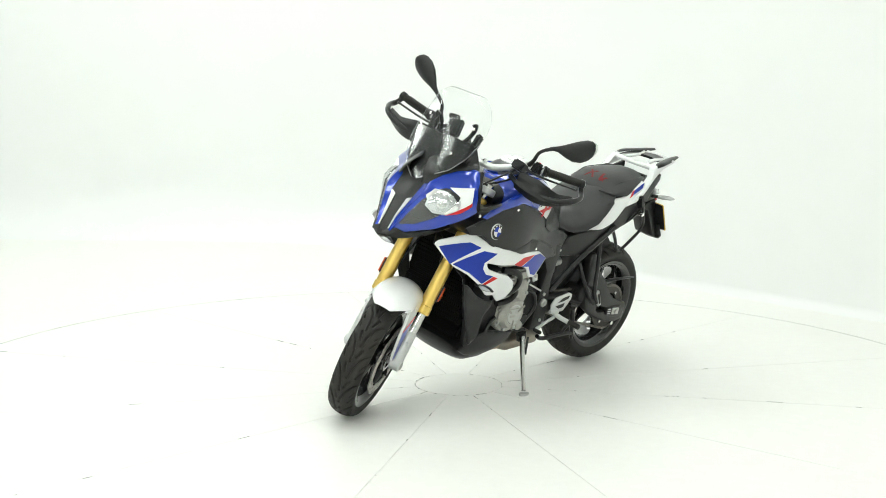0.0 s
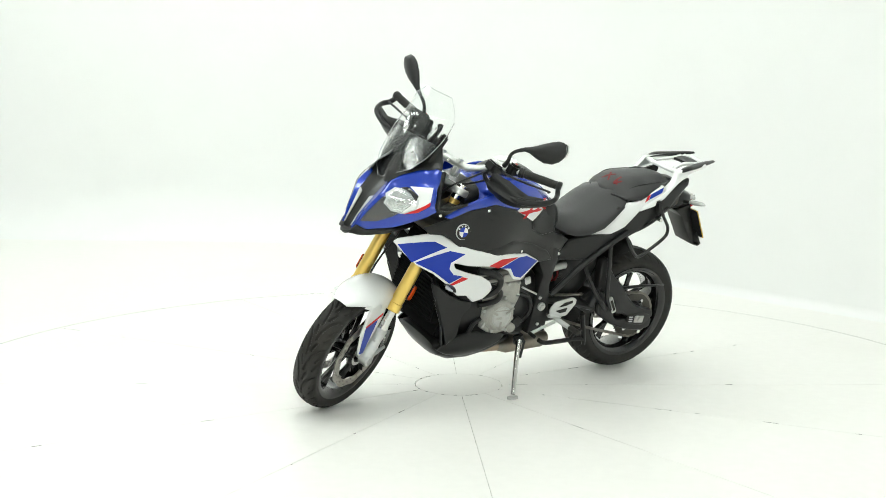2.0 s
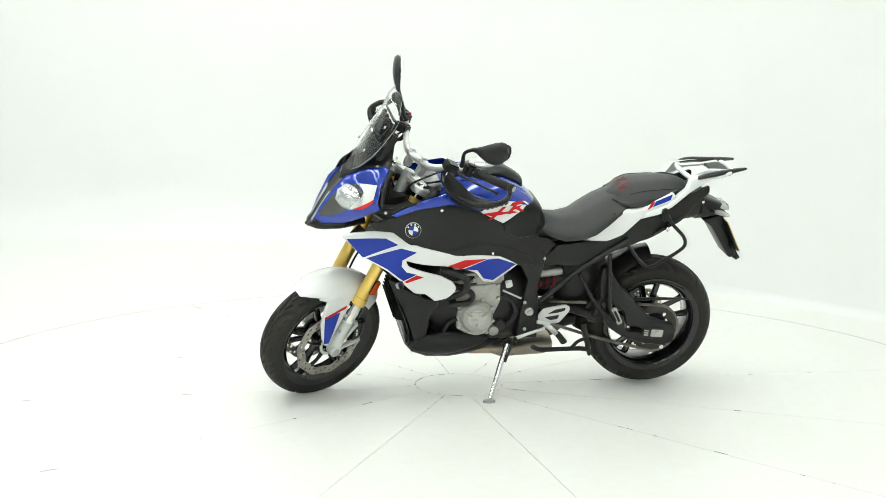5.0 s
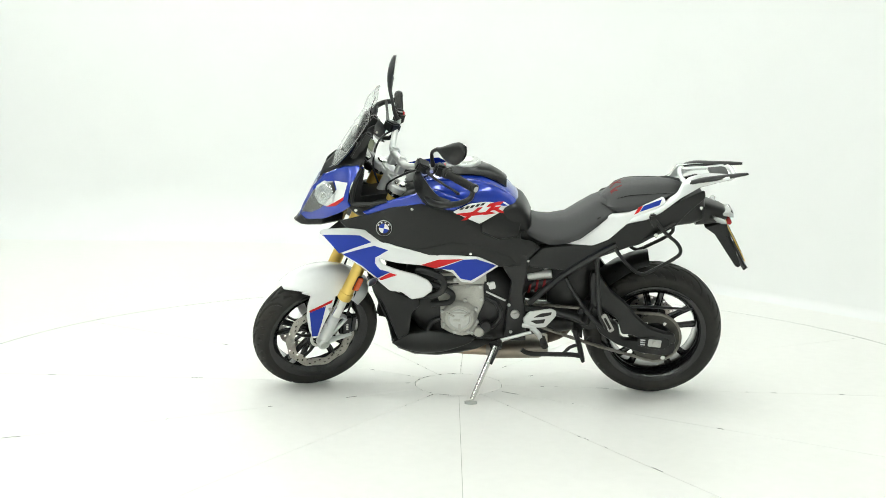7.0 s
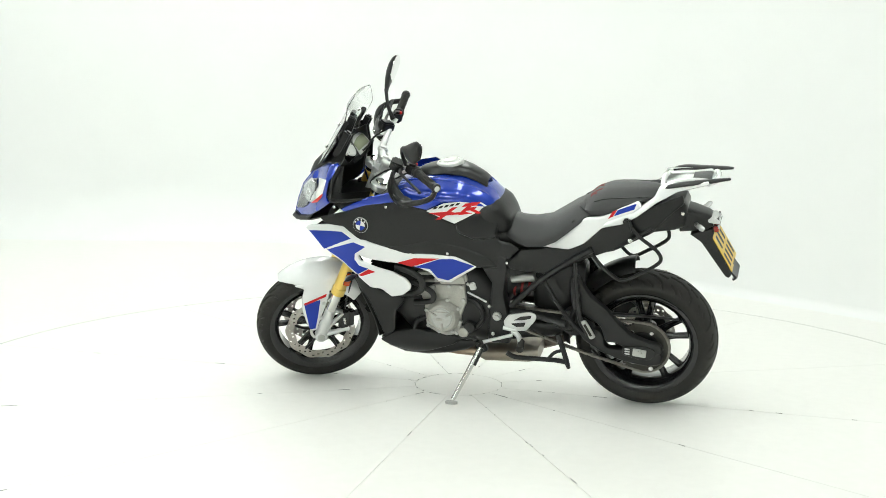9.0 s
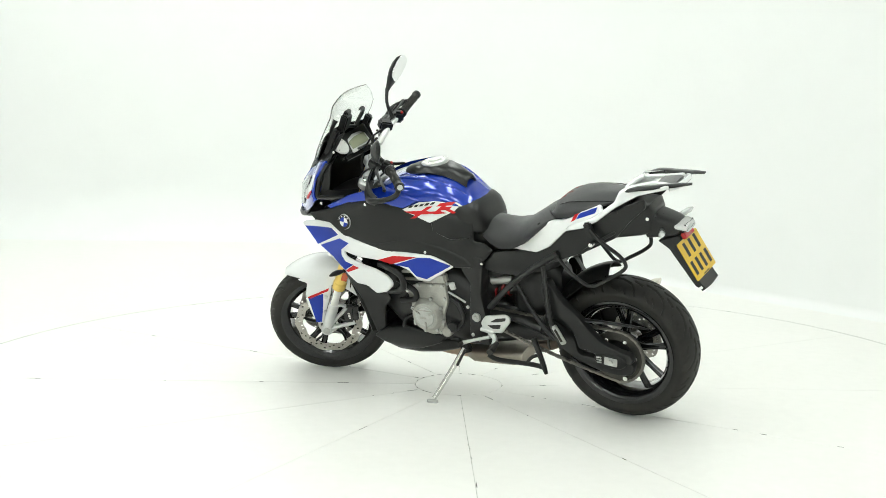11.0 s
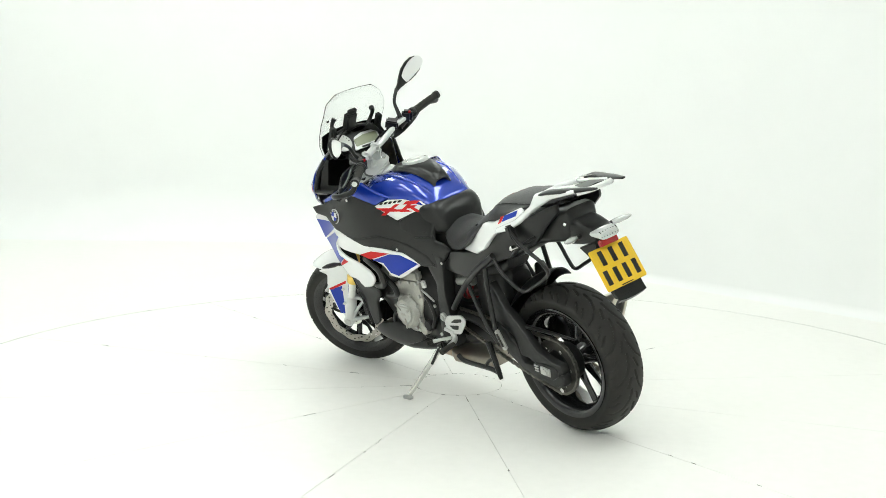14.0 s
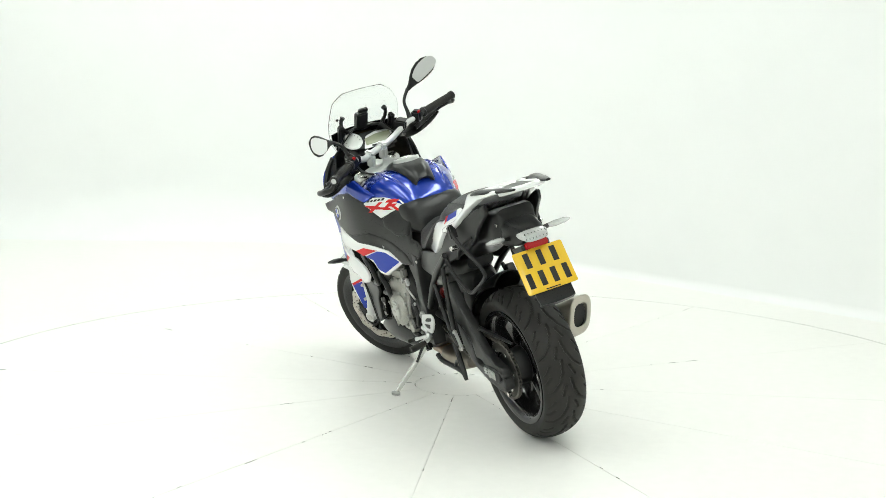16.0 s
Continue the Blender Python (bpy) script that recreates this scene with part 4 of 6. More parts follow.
def tail(root):
    for s in (1, -1):
        bm = bmesh.new()
        panel(bm, TAIL_PANEL, TAIL_Y, 0.012, 0.016, 0.010, s, corner=0.01)
        t = part("tail_panel", bm, M_WHITE, root, "white tail panel with a blue and red stripe")
        for o, mat in ((TAIL_RED, M_RED), (TAIL_BLUE, M_BLUE_FLAT)):
            bm = bmesh.new()
            panel(bm, o, TAIL_Y, 0.001, 0.014, 0, s, lift=0.0012, corner=0.001)
            part("stripe", bm, mat, t)
        bm = bmesh.new()
        panel(bm, GRAB_RAIL, lambda x, z: TAIL_Y(x, z) + 0.008, 0.026, 0.014, 0.010, s, corner=0.008)
        part("grab_rail", bm, M_WHITE, root, "silver-white cast grab rail")
        bm = bmesh.new()
        tube(bm, [(-0.045, 0.120 * s, 1.052), (-0.10, 0.118 * s, 1.066), (-0.19, 0.095 * s, 1.072), (-0.25, 0.082 * s, 1.078), (-0.302, 0.071 * s, 1.082)], [0.014, 0.022, 0.023, 0.018, 0.010], 10, 5, flat=0.45)
        part("rack_pad", bm, M_PLASTIC, root, "black rubber luggage rack pad")
        bm = bmesh.new()
        tube(bm, [(-0.045, 0.115 * s, 1.05), (-0.06, 0.07 * s, 1.055), (-0.13, 0.05 * s, 1.066), (-0.20, 0.065 * s, 1.070), (-0.23, 0.085 * s, 1.070)], 0.010, 8, 5, flat=0.8)
        part("rack_loop", bm, M_WHITE, root)
        # black tail side
        bm = bmesh.new()
        panel(bm, [(0.560, 0.757), (0.50, 0.768), (0.34, 0.785), (0.22, 0.872), (0.06, 0.945), (-0.05, 0.995), (-0.12, 1.02), (-0.125, 0.985), (-0.06, 0.93), (0.0, 0.86), (0.12, 0.80), (0.26, 0.745), (0.36, 0.705), (0.445, 0.658), (0.593, 0.662), (0.648, 0.676), (0.60, 0.715)], lambda x, z: 0.162 - 0.23 * (x - 0.30) ** 2, 0.01, 0.02, 0.006, s, corner=0.012)
        part("tail_side", bm, M_SATIN, root, "black under-seat panel")
    bm = bmesh.new()
    shell(bm, [[V(-0.15, -0.06, 1.070), V(-0.15, 0, 1.074), V(-0.15, 0.06, 1.070)], [V(-0.20, -0.07, 1.072), V(-0.20, 0, 1.076), V(-0.20, 0.07, 1.072)], [V(-0.225, -0.045, 1.073), V(-0.225, 0, 1.077), V(-0.225, 0.045, 1.073)]], 0.012)
    part("rack_plate", bm, M_PLASTIC, root, "black rack bridge")
    bm = bmesh.new()
    tube(bm, [(-0.045, 0.115, 1.046), (-0.03, 0.05, 1.048), (-0.03, -0.05, 1.048), (-0.045, -0.115, 1.046)], 0.011, 8, 5)
    part("rack_bridge", bm, M_WHITE, root)
    bm = bmesh.new()
    tube(bm, [(-0.215, 0.09, 1.064), (-0.245, 0.05, 1.068), (-0.245, -0.05, 1.068), (-0.215, -0.09, 1.064)], 0.012, 8, 5)
    part("rack_bridge", bm, M_WHITE, root)
    # tail core and number plate arm
    bm = bmesh.new()
    loft(bm, [section(0.24, 0.84, 0.74, 0.08, 28, 5), section(0.05, 0.95, 0.83, 0.10, 28, 5), section(-0.08, 0.985, 0.85, 0.095, 28, 5), section(-0.12, 0.985, 0.86, 0.08, 28, 5), section(-0.132, 0.965, 0.88, 0.065, 28, 4)])
    part("tail_core", bm, M_SATIN, root)
    bolts(root, [(-0.115, 0.081, 0.93)], (0, 1, 0), 0.008, 0.006)
    bm = bmesh.new()
    loft(bm, [section(-0.10, 0.952, 0.835, 0.072, 28, 4), section(-0.155, 0.936, 0.842, 0.072, 28, 4), section(-0.210, 0.918, 0.850, 0.060, 28, 4), section(-0.234, 0.904, 0.862, 0.048, 28, 4)])
    part("tail_tip", bm, M_PLASTIC, root)
    bm = bmesh.new()
    arm = [(-0.140, 0.830), (-0.232, 0.858), (-0.246, 0.815), (-0.304, 0.674), (-0.312, 0.655), (-0.302, 0.642), (-0.288, 0.648), (-0.187, 0.797)]
    panel(bm, arm, level(0.055), 0.11, 0.03, 0.006, 1)
    part("plate_arm", bm, M_PLASTIC, root, "black number plate carrier")
    bm = bmesh.new()
    rows = []
    for k in range(7):
        y = -0.075 + 0.025 * k
        sag = 0.012 * (1 - (y / 0.075) ** 2)
        rows.append([V(-0.294, y, 0.72), V(-0.322, y, 0.672), V(-0.338, y * 0.96, 0.652 - sag * 0.5), V(-0.322, y * 0.92, 0.638 - sag * 0.5)])
    shell(bm, rows, 0.008)
    part("splash_flap", bm, M_PLASTIC, root, "rounded black flap below the number plate")
    # number plate
    ex = V(0, 1, 0)
    ez = V(0.080, 0, 0.146).normalized()
    en = V(-ez.z, 0, ez.x)

    def on_plate(u, d, v):
        return V(-0.273, 0, 0.762) + ex * u + ez * v + en * (d + 0.008)
    bm = bmesh.new()
    panel(bm, [(-0.104, -0.083), (0.104, -0.083), (0.104, 0.083), (-0.104, 0.083)], level(0), 0.002, 0.04, 0.001, corner=0.008, at=on_plate)
    plate = part("number_plate", bm, M_YELLOW, root, "yellow rear number plate with dark bars")
    bm = bmesh.new()
    panel(bm, [(-0.099, -0.079), (0.099, -0.079), (0.099, 0.079), (-0.099, 0.079)], level(-0.0035), 0.004, 0.05, 0, corner=0.008, at=on_plate)
    part("plate_backing", bm, M_PLASTIC, plate)
    for v, cs in ((0.042, (0.056, 0.0, -0.056)), (-0.034, (0.075, 0.025, -0.025, -0.075))):
        for u in cs:
            bm = bmesh.new()
            w, h = 0.0115, 0.029
            panel(bm, [(u - w, v - h), (u + w, v - h), (u + w, v + h), (u - w, v + h)], level(0), 0.0005, 0.03, 0, corner=0.002, lift=0.0012, at=on_plate)
            part("dark_bar", bm, M_INK, plate)
    bm = bmesh.new()
    panel(bm, [(-0.03, -0.080), (0.03, -0.080), (0.03, -0.076), (-0.03, -0.076)], level(0), 0.0005, 0.03, 0, corner=0, lift=0.0012, at=on_plate)
    part("dark_bar", bm, M_INK, plate)
    # tail lamp
    bm = bmesh.new()
    loft(bm, [egg(-0.205, 0.894, 0.058, 0.014, 20, 3), egg(-0.242, 0.890, 0.057, 0.018, 20, 3), egg(-0.262, 0.882, 0.048, 0.014, 20, 3)])
    lamp_lens = part("tail_lamp", bm, M_CLEAR_LENS, root, "clear faceted tail lamp lens")
    for k in range(-3, 4):
        bm = bmesh.new()
        box(bm, (-0.252, k * 0.014, 0.888), (0.016, 0.0025, 0.026), (0, 20, 0), 0.0005)
        part("lens_rib", bm, M_HOUSING, lamp_lens)
    bm = bmesh.new()
    box(bm, (-0.246, 0.0, 0.853), (0.02, 0.092, 0.026), (0, 24, 0), 0.004)
    part("rear_reflector", bm, M_RED_LENS, root, "red rear reflector")
    for s in (1, -1):
        bm = bmesh.new()
        tube(bm, [(-0.165, 0.06 * s, 0.880), (-0.178, 0.10 * s, 0.887)], [0.010, 0.009], 8, 2)
        stalk = part("indicator_stalk", bm, M_PLASTIC, root)
        bm = bmesh.new()
        tube(bm, [(-0.178, 0.098 * s, 0.887), (-0.188, 0.122 * s, 0.890), (-0.200, 0.155 * s, 0.894), (-0.206, 0.177 * s, 0.896)], [0.011, 0.015, 0.013, 0.004], 10, 4, flat=0.8)
        part("indicator", bm, M_CLEAR_LENS, root, "clear rear indicator lens")


def cowl(root):
    for s in (1, -1):
        bm = bmesh.new()
        panel(bm, COWL_SIDE, COWL_Y, 0.006, 0.016, 0.006, s, corner=0.008)
        c = part("cowl_side", bm, M_BLUE, root, "blue front cowl with white and red fields")
        for o, mat, n, lf in ((COWL_WHITE, M_WHITE, "white_field", 0.0012), (COWL_RED, M_RED, "red_field", 0.002)):
            bm = bmesh.new()
            panel(bm, o, COWL_Y, 0.001, 0.014, 0, s, lift=lf, corner=0.002)
            part(n, bm, mat, c)
        bm = bmesh.new()
        panel(bm, HEADLAMP, COWL_Y, 0.004, 0.014, 0, s, lift=0.003, corner=0.006)
        lampb = part("headlamp", bm, M_HOUSING, root, "clear headlamp with a grey housing")
        rc = (1.492, 0.995)
        for r, lf, mat, n, k in ((0.050, 0.0048, M_EDGE, "reflector_rim", 8), (0.045, 0.0058, M_REFLECTOR, "reflector", 8), (0.017, 0.0070, M_SILVER, "projector_ring", 20), (0.012, 0.0085, M_CHROME, "projector", 16)):
            off = (0.006, -0.004) if r < 0.03 else (0, 0)
            bm = bmesh.new()
            panel(bm, [(rc[0] + off[0] + math.cos(a) * r * 1.05 - math.sin(a) * r * 0.25, rc[1] + off[1] + math.sin(a) * r) for a in [2 * math.pi * (i + 0.5) / k for i in range(k)]], COWL_Y, 0.003, 0.012, 0.003, s, lift=lf, corner=0)
            part(n, bm, mat, lampb)
        bm = bmesh.new()
        panel(bm, HEADLAMP, COWL_Y, 0.002, 0.014, 0.005, s, lift=0.011, corner=0.006)
        lens = part("lens", bm, M_LAMP_GLASS, lampb, "clear lens")
        lens.visible_shadow = False
        bm = bmesh.new()
        panel(bm, [(1.484, 1.043), (1.456, 1.05), (1.438, 1.028), (1.452, 1.010), (1.458, 1.028), (1.464, 1.038)], COWL_Y, 0.004, 0.014, 0.002, s, lift=0.012, corner=0.003)
        part("lamp_frame", bm, M_BLACK_GLOSS, lampb)
        bm = bmesh.new()
        panel(bm, SCREEN_BASE, lambda x, z: COWL_Y(x, z) + 0.001 - 0.35 * max(0.0, z - 1.11), 0.006, 0.018, 0.006, s)
        part("screen_base", bm, M_PLASTIC, root, "black panel below the windscreen")
        bm = bmesh.new()
        panel(bm, BEAK, COWL_Y, 0.03, 0.016, 0.008, s, lift=0.010)
        part("beak", bm, M_PLASTIC, root, "black beak under the headlamps")
        # inner faces
        bm = bmesh.new()
        panel(bm, [(1.60, 0.87), (1.55, 0.995), (1.50, 1.055), (1.44, 1.13), (1.34, 1.20), (1.30, 1.225), (1.32, 1.14), (1.335, 1.115), (1.375, 1.06), (1.385, 0.99), (1.41, 0.945), (1.50, 0.885)], lambda x, z: COWL_Y(x, z) - 0.013, 0.003, 0.025, 0, s)
        part("inner_cowl", bm, M_PLASTIC, root)
        bm = bmesh.new()
        tube(bm, [(1.325, 0.198 * s, 1.122), (1.352, 0.226 * s, 1.07), (1.366, 0.246 * s, 1.005), (1.363, 0.252 * s, 0.985)], 0.010, 8, 5, flat=1.0)
        tube(bm, [(1.366, 0.250 * s, 0.985), (1.30, 0.252 * s, 0.985), (1.22, 0.245 * s, 0.995)], [0.010, 0.009, 0.006], 8, 5)
        part("vent_frame", bm, M_PLASTIC, root, "black edge of the side vent")
        bm = bmesh.new()
        panel(bm, [(1.372, 0.985), (1.33, 1.12), (1.315, 1.12), (1.335, 1.0), (1.20, 0.985), (1.2, 0.970), (1.3, 0.965)], lambda x, z: 0.10 + (x - 1.2) * 0.75, 0.004, 0.02, 0, s)
        part("vent_inner", bm, M_PLASTIC, root)
        bolts(root, [(1.30, (COWL_Y(1.30, 1.17)) * s, 1.17)], (0, s, 0), 0.006, 0.006)
    # nose between the headlamps
    edge = [(1.640, 0.835), (1.624, 0.861), (1.602, 0.917), (1.552, 1.006), (1.501, 1.063), (1.47, 1.10)]
    mid = [(1.652, 0.812), (1.634, 0.842), (1.606, 0.892), (1.562, 0.968), (1.512, 1.030), (1.475, 1.065)]

    def nose_at(i, s, lift=0.0):
        ye = max(0.02, COWL_Y(*edge[i])) - 0.004
        k = 1 - abs(s) ** 1.7
        return V(edge[i][0] + (mid[i][0] - edge[i][0]) * k + lift, s * ye, edge[i][1] + (mid[i][1] - edge[i][1]) * k + lift * 0.5)
    bm = bmesh.new()
    shell(bm, [[nose_at(i, k / 8) for k in range(-8, 9)] for i in range(6)], 0.01)
    nose = part("nose_panel", bm, M_PLASTIC, root, "black nose panel between the headlamps", angle=60)
    for s in (1, -1):
        bm = bmesh.new()
        shell(bm, [[nose_at(i, s * (lo + (1.0 - lo) * e / 5), 0.0025) for e in range(6)] for i, lo in ((0, 0.70), (1, 0.66), (2, 0.62), (3, 0.64), (4, 0.76))], 0.004)
        part("blue_ridge", bm, M_BLUE, nose)
        bm = bmesh.new()
        shell(bm, [[nose_at(i, s * (lo + (hi - lo) * e / 3), 0.004) for e in range(4)] for i, lo, hi in ((1, 0.52, 0.62), (2, 0.42, 0.60), (3, 0.36, 0.62))], 0.003)
        part("silver_fin", bm, M_SILVER, nose)
    bm = bmesh.new()
    loft(bm, [egg(1.660, 0.822, 0.008, 0.003, 20), egg(1.640, 0.826, 0.045, 0.010, 20), egg(1.60, 0.832, 0.085, 0.02, 20), egg(1.52, 0.852, 0.14, 0.02, 20), egg(1.42, 0.885, 0.17, 0.02, 20)])
    part("beak_floor", bm, M_PLASTIC, root)
    # windscreen
    prof = [(0.0, 0.012, 1.512, 1.052), (0.06, 0.070, 1.496, 1.084), (0.15, 0.128, 1.470, 1.125), (0.28, 0.164, 1.436, 1.182), (0.42, 0.178, 1.400, 1.240),
            (0.56, 0.180, 1.366, 1.290), (0.70, 0.172, 1.336, 1.332), (0.83, 0.153, 1.322, 1.374), (0.86, 0.146, 1.317, 1.382), (0.93, 0.122, 1.301, 1.398), (0.98, 0.105, 1.290, 1.408), (1.0, 0.095, 1.287, 1.411)]
    rows = []
    for q, w, x, z in prof:
        rows.append([V(x - 1.35 * (w * k / 10) ** 2, w * k / 10, z - 0.35 * (w * k / 10) ** 2) for k in range(-10, 11)])
    bm = bmesh.new()
    shell(bm, rows, 0.004)
    scr = part("windscreen", bm, M_GLASS, root, "clear plastic windscreen", angle=60)
    scr.visible_shadow = False
    for s in (1, -1):
        bm = bmesh.new()
        tube(bm, [r[20 if s > 0 else 0] for r in rows] + ([rows[-1][10]] if s > 0 else [rows[-1][10]]), 0.0009, 6, 1)
        part("screen_edge", bm, M_EDGE, scr)
        bolts(scr, [rows[3][16 if s > 0 else 4], rows[5][17 if s > 0 else 3]], (1, 0, 0.6), 0.008, 0.006)
    bm = bmesh.new()
    rows2 = []
    for q, w, x, z in prof[:5]:
        rows2.append([V(x - 0.011 - 1.35 * (w * 0.96 * k / 8) ** 2, w * 0.96 * k / 8, z - 0.004 - 0.35 * (w * k / 8) ** 2) for k in range(-8, 9)])
    shell(bm, rows2, 0.004)
    part("screen_liner", bm, M_BLACK_GLOSS, root, "gloss black panel behind the foot of the screen", angle=60)
    # instruments
    bm = bmesh.new()
    box(bm, (1.345, -0.02, 1.145), (0.05, 0.23, 0.12), (0, 42, 0), 0.02)
    dash = part("instrument_panel", bm, M_PLASTIC, root, "instrument cluster with round dial and display")
    dn = V(-math.cos(radians(42)), 0, math.sin(radians(42)))
    du = V(dn.z, 0, -dn.x)

    def on_dash(u, d, v):
        return V(1.345, -0.02, 1.145) + V(0, -1, 0) * u + du * v + dn * (0.026 + d)
    for o, mat, n, lf, cr in (([(-0.098 + math.cos(a) * 0.048, 0.012 + math.sin(a) * 0.048) for a in [2 * math.pi * i / 28 for i in range(28)]], M_SILVER, "dial_ring", 0.002, 0),
                              ([(-0.098 + math.cos(a) * 0.042, 0.012 + math.sin(a) * 0.042) for a in [2 * math.pi * i / 28 for i in range(28)]], M_DIAL, "dial", 0.004, 0),
                              ([(-0.062, -0.05), (0.095, -0.042), (0.105, 0.032), (0.02, 0.035), (-0.03, 0.02)], M_SILVER, "display_frame", 0.003, 0.008),
                              ([(-0.045, -0.032), (0.088, -0.028), (0.094, 0.020), (0.02, 0.02), (-0.04, 0.006)], M_LCD, "display", 0.005, 0.004),
                              ([(-0.02, -0.046), (0.05, -0.046), (0.05, -0.037), (-0.02, -0.037)], M_INK, "button_row", 0.0055, 0.002)):
        bm = bmesh.new()
        panel(bm, o, level(0), 0.003, 0.02, 0.001, lift=lf, corner=cr, at=on_dash)
        part(n, bm, mat, dash)
    for i in range(9):
        a = radians(215 - i * 27)
        bm = bmesh.new()
        p, q = (math.cos(a) * 0.032, math.sin(a) * 0.032), (math.cos(a) * 0.039, math.sin(a) * 0.039)
        nn = (-math.sin(a) * 0.0012, math.cos(a) * 0.0012)
        panel(bm, [(-0.098 + p[0] - nn[0], 0.012 + p[1] - nn[1]), (-0.098 + q[0] - nn[0], 0.012 + q[1] - nn[1]), (-0.098 + q[0] + nn[0], 0.012 + q[1] + nn[1]), (-0.098 + p[0] + nn[0], 0.012 + p[1] + nn[1])], level(0), 0.0005, 0.02, 0, lift=0.0046, corner=0, at=on_dash)
        part("dial_tick", bm, M_INK, dash)
    for s in (1, -1):
        bm = bmesh.new()
        box(bm, (1.335, 0.13 * s, 1.20), (0.035, 0.028, 0.14), (0, -32, 0), 0.008)
        part("screen_post", bm, M_PLASTIC, root, "black windscreen post")
        bm = bmesh.new()
        tube(bm, [(1.355, 0.09 * s, 1.215), (1.345, 0.11 * s, 1.245), (1.325, 0.115 * s, 1.275), (1.315, 0.105 * s, 1.295)], [0.011, 0.009, 0.009, 0.013], 8, 5)
        tube(bm, [(1.355, 0.09 * s, 1.215), (1.36, 0.04 * s, 1.225), (1.36, 0.0, 1.218)], 0.008, 8, 4)
        part("screen_arm", bm, M_PLASTIC, root, "black windscreen adjuster arm")
    bm = bmesh.new()
    box(bm, (1.335, 0.012, 1.262), (0.035, 0.062, 0.075), (0, -25, 12), 0.006)
    mount = part("device_mount", bm, M_PLASTIC, root, "black device holder above the instruments")
    bm = bmesh.new()
    box(bm, (1.327, -0.005, 1.302), (0.02, 0.05, 0.02), (0, -25, 12), 0.004)
    part("clip", bm, M_PLASTIC, mount)


def fork(root):
    def leg(z, y):
        return V(1.588 - (z - 0.294) * math.tan(radians(25.5)), y, z)
    for s in (1, -1):
        y = 0.106 * s
        bm = bmesh.new()
        cyl(bm, leg(0.515, y), leg(1.0, y), 0.0285, 24, bevel=0.003)
        cyl(bm, leg(0.508, y), leg(0.545, y), 0.0315, 24, bevel=0.004)
        f = part("fork_tube", bm, M_GOLD, root, "gold anodised upper fork tube", m=STEER)
        bm = bmesh.new()
        cyl(bm, leg(0.36, y), leg(0.52, y), 0.0225, 20)
        part("slider", bm, M_CHROME, f)
        bm = bmesh.new()
        cyl(bm, leg(0.30, y), leg(0.43, y), 0.027, 20, 0.0245, bevel=0.004)
        cyl(bm, FRONT + V(0, s * 0.086, 0), FRONT + V(0, s * 0.132, 0), 0.027, 24, bevel=0.004)
        tube(bm, [FRONT + V(0.0, s * 0.108, 0.0), FRONT + V(-0.06, s * 0.106, 0.004), FRONT + V(-0.135, s * 0.100, 0.010)], [0.020, 0.013, 0.012], 10, 4, flat=0.8)
        tube(bm, [FRONT + V(-0.012, s * 0.108, 0.02), FRONT + V(-0.06, s * 0.106, 0.055), FRONT + V(-0.115, s * 0.100, 0.100)], [0.020, 0.012, 0.011], 10, 4, flat=0.8)
        tube(bm, [leg(0.42, y), leg(0.42, y) + V(-0.035, 0, -0.005), FRONT + V(-0.110, s * 0.100, 0.108)], [0.016, 0.012, 0.011], 10, 4, flat=0.8)
        part("axle_clamp", bm, M_SILVER, f, "cast silver axle clamp")
        bm = bmesh.new()
        cyl(bm, FRONT + V(0, s * 0.128, 0), FRONT + V(0, s * 0.136, 0), 0.017, 18, bevel=0.002)
        part("axle_nut", bm, M_ALU, f)
        bm = bmesh.new()
        box(bm, leg(0.60, y) + V(-0.012, s * 0.030, 0.0), (0.024, 0.012, 0.072), (0, -25.5, 0), 0.003)
        part("reflector_holder", bm, M_PLASTIC, f)
        bm = bmesh.new()
        box(bm, leg(0.60, y) + V(-0.014, s * 0.038, 0.0), (0.027, 0.008, 0.066), (0, -25.5, 0), 0.003)
        part("reflector", bm, M_ORANGE, f, "orange side reflector")
        bm = bmesh.new()
        box(bm, FRONT + V(-0.118, 0.083 * s, 0.055), (0.052, 0.044, 0.115), (0, -8, 0), 0.010)
        box(bm, FRONT + V(-0.150, 0.085 * s, 0.058), (0.026, 0.030, 0.085), (0, -8, 0), 0.006)
        cal = part("brake_caliper", bm, M_BLACK_GLOSS, root, "black radial brake caliper", m=STEER)
        bars(cal, level(0.106), [(FRONT.x - 0.118, FRONT.z + 0.04 + i * 0.009, 0.010, 0.006, 0.2) for i in range(4)], M_DIAL, s, 0.0)
        bm = bmesh.new()
        tube(bm, [FRONT + V(-0.125, 0.085 * s, 0.11), FRONT + V(-0.16, 0.09 * s, 0.22), FRONT + V(-0.20, 0.085 * s, 0.33), FRONT + V(-0.27, 0.05 * s, 0.50)], 0.0045, 8, 6)
        part("brake_hose", bm, M_PLASTIC, root, m=STEER)
    # mudguard
    bm = bmesh.new()
    rows = []
    for i in range(20):
        a = radians(62 + i * 4.0)
        grow = min(1.0, 0.45 + i / 7) if i < 5 else 1.0
        w = 0.078 * min(1.0, math.sqrt((i + 0.8) / 6))
        rr = 0.328 + 0.016 * math.sin(math.pi * i / 22)
        row = []
        for k in range(-8, 9):
            q = k / 8
            y = w * math.sin(q * math.pi / 2 * 0.95) * 1.22
            r = rr - 0.074 * (w / 0.078) ** 2 * (1 - math.cos(q * math.pi / 2 * 0.98)) - (0.03 if abs(q) > 0.99 and i > 8 else 0)
            row.append(FRONT + V(math.cos(a) * r, y, math.sin(a) * r))
        rows.append(row)
    shell(bm, rows, 0.004)
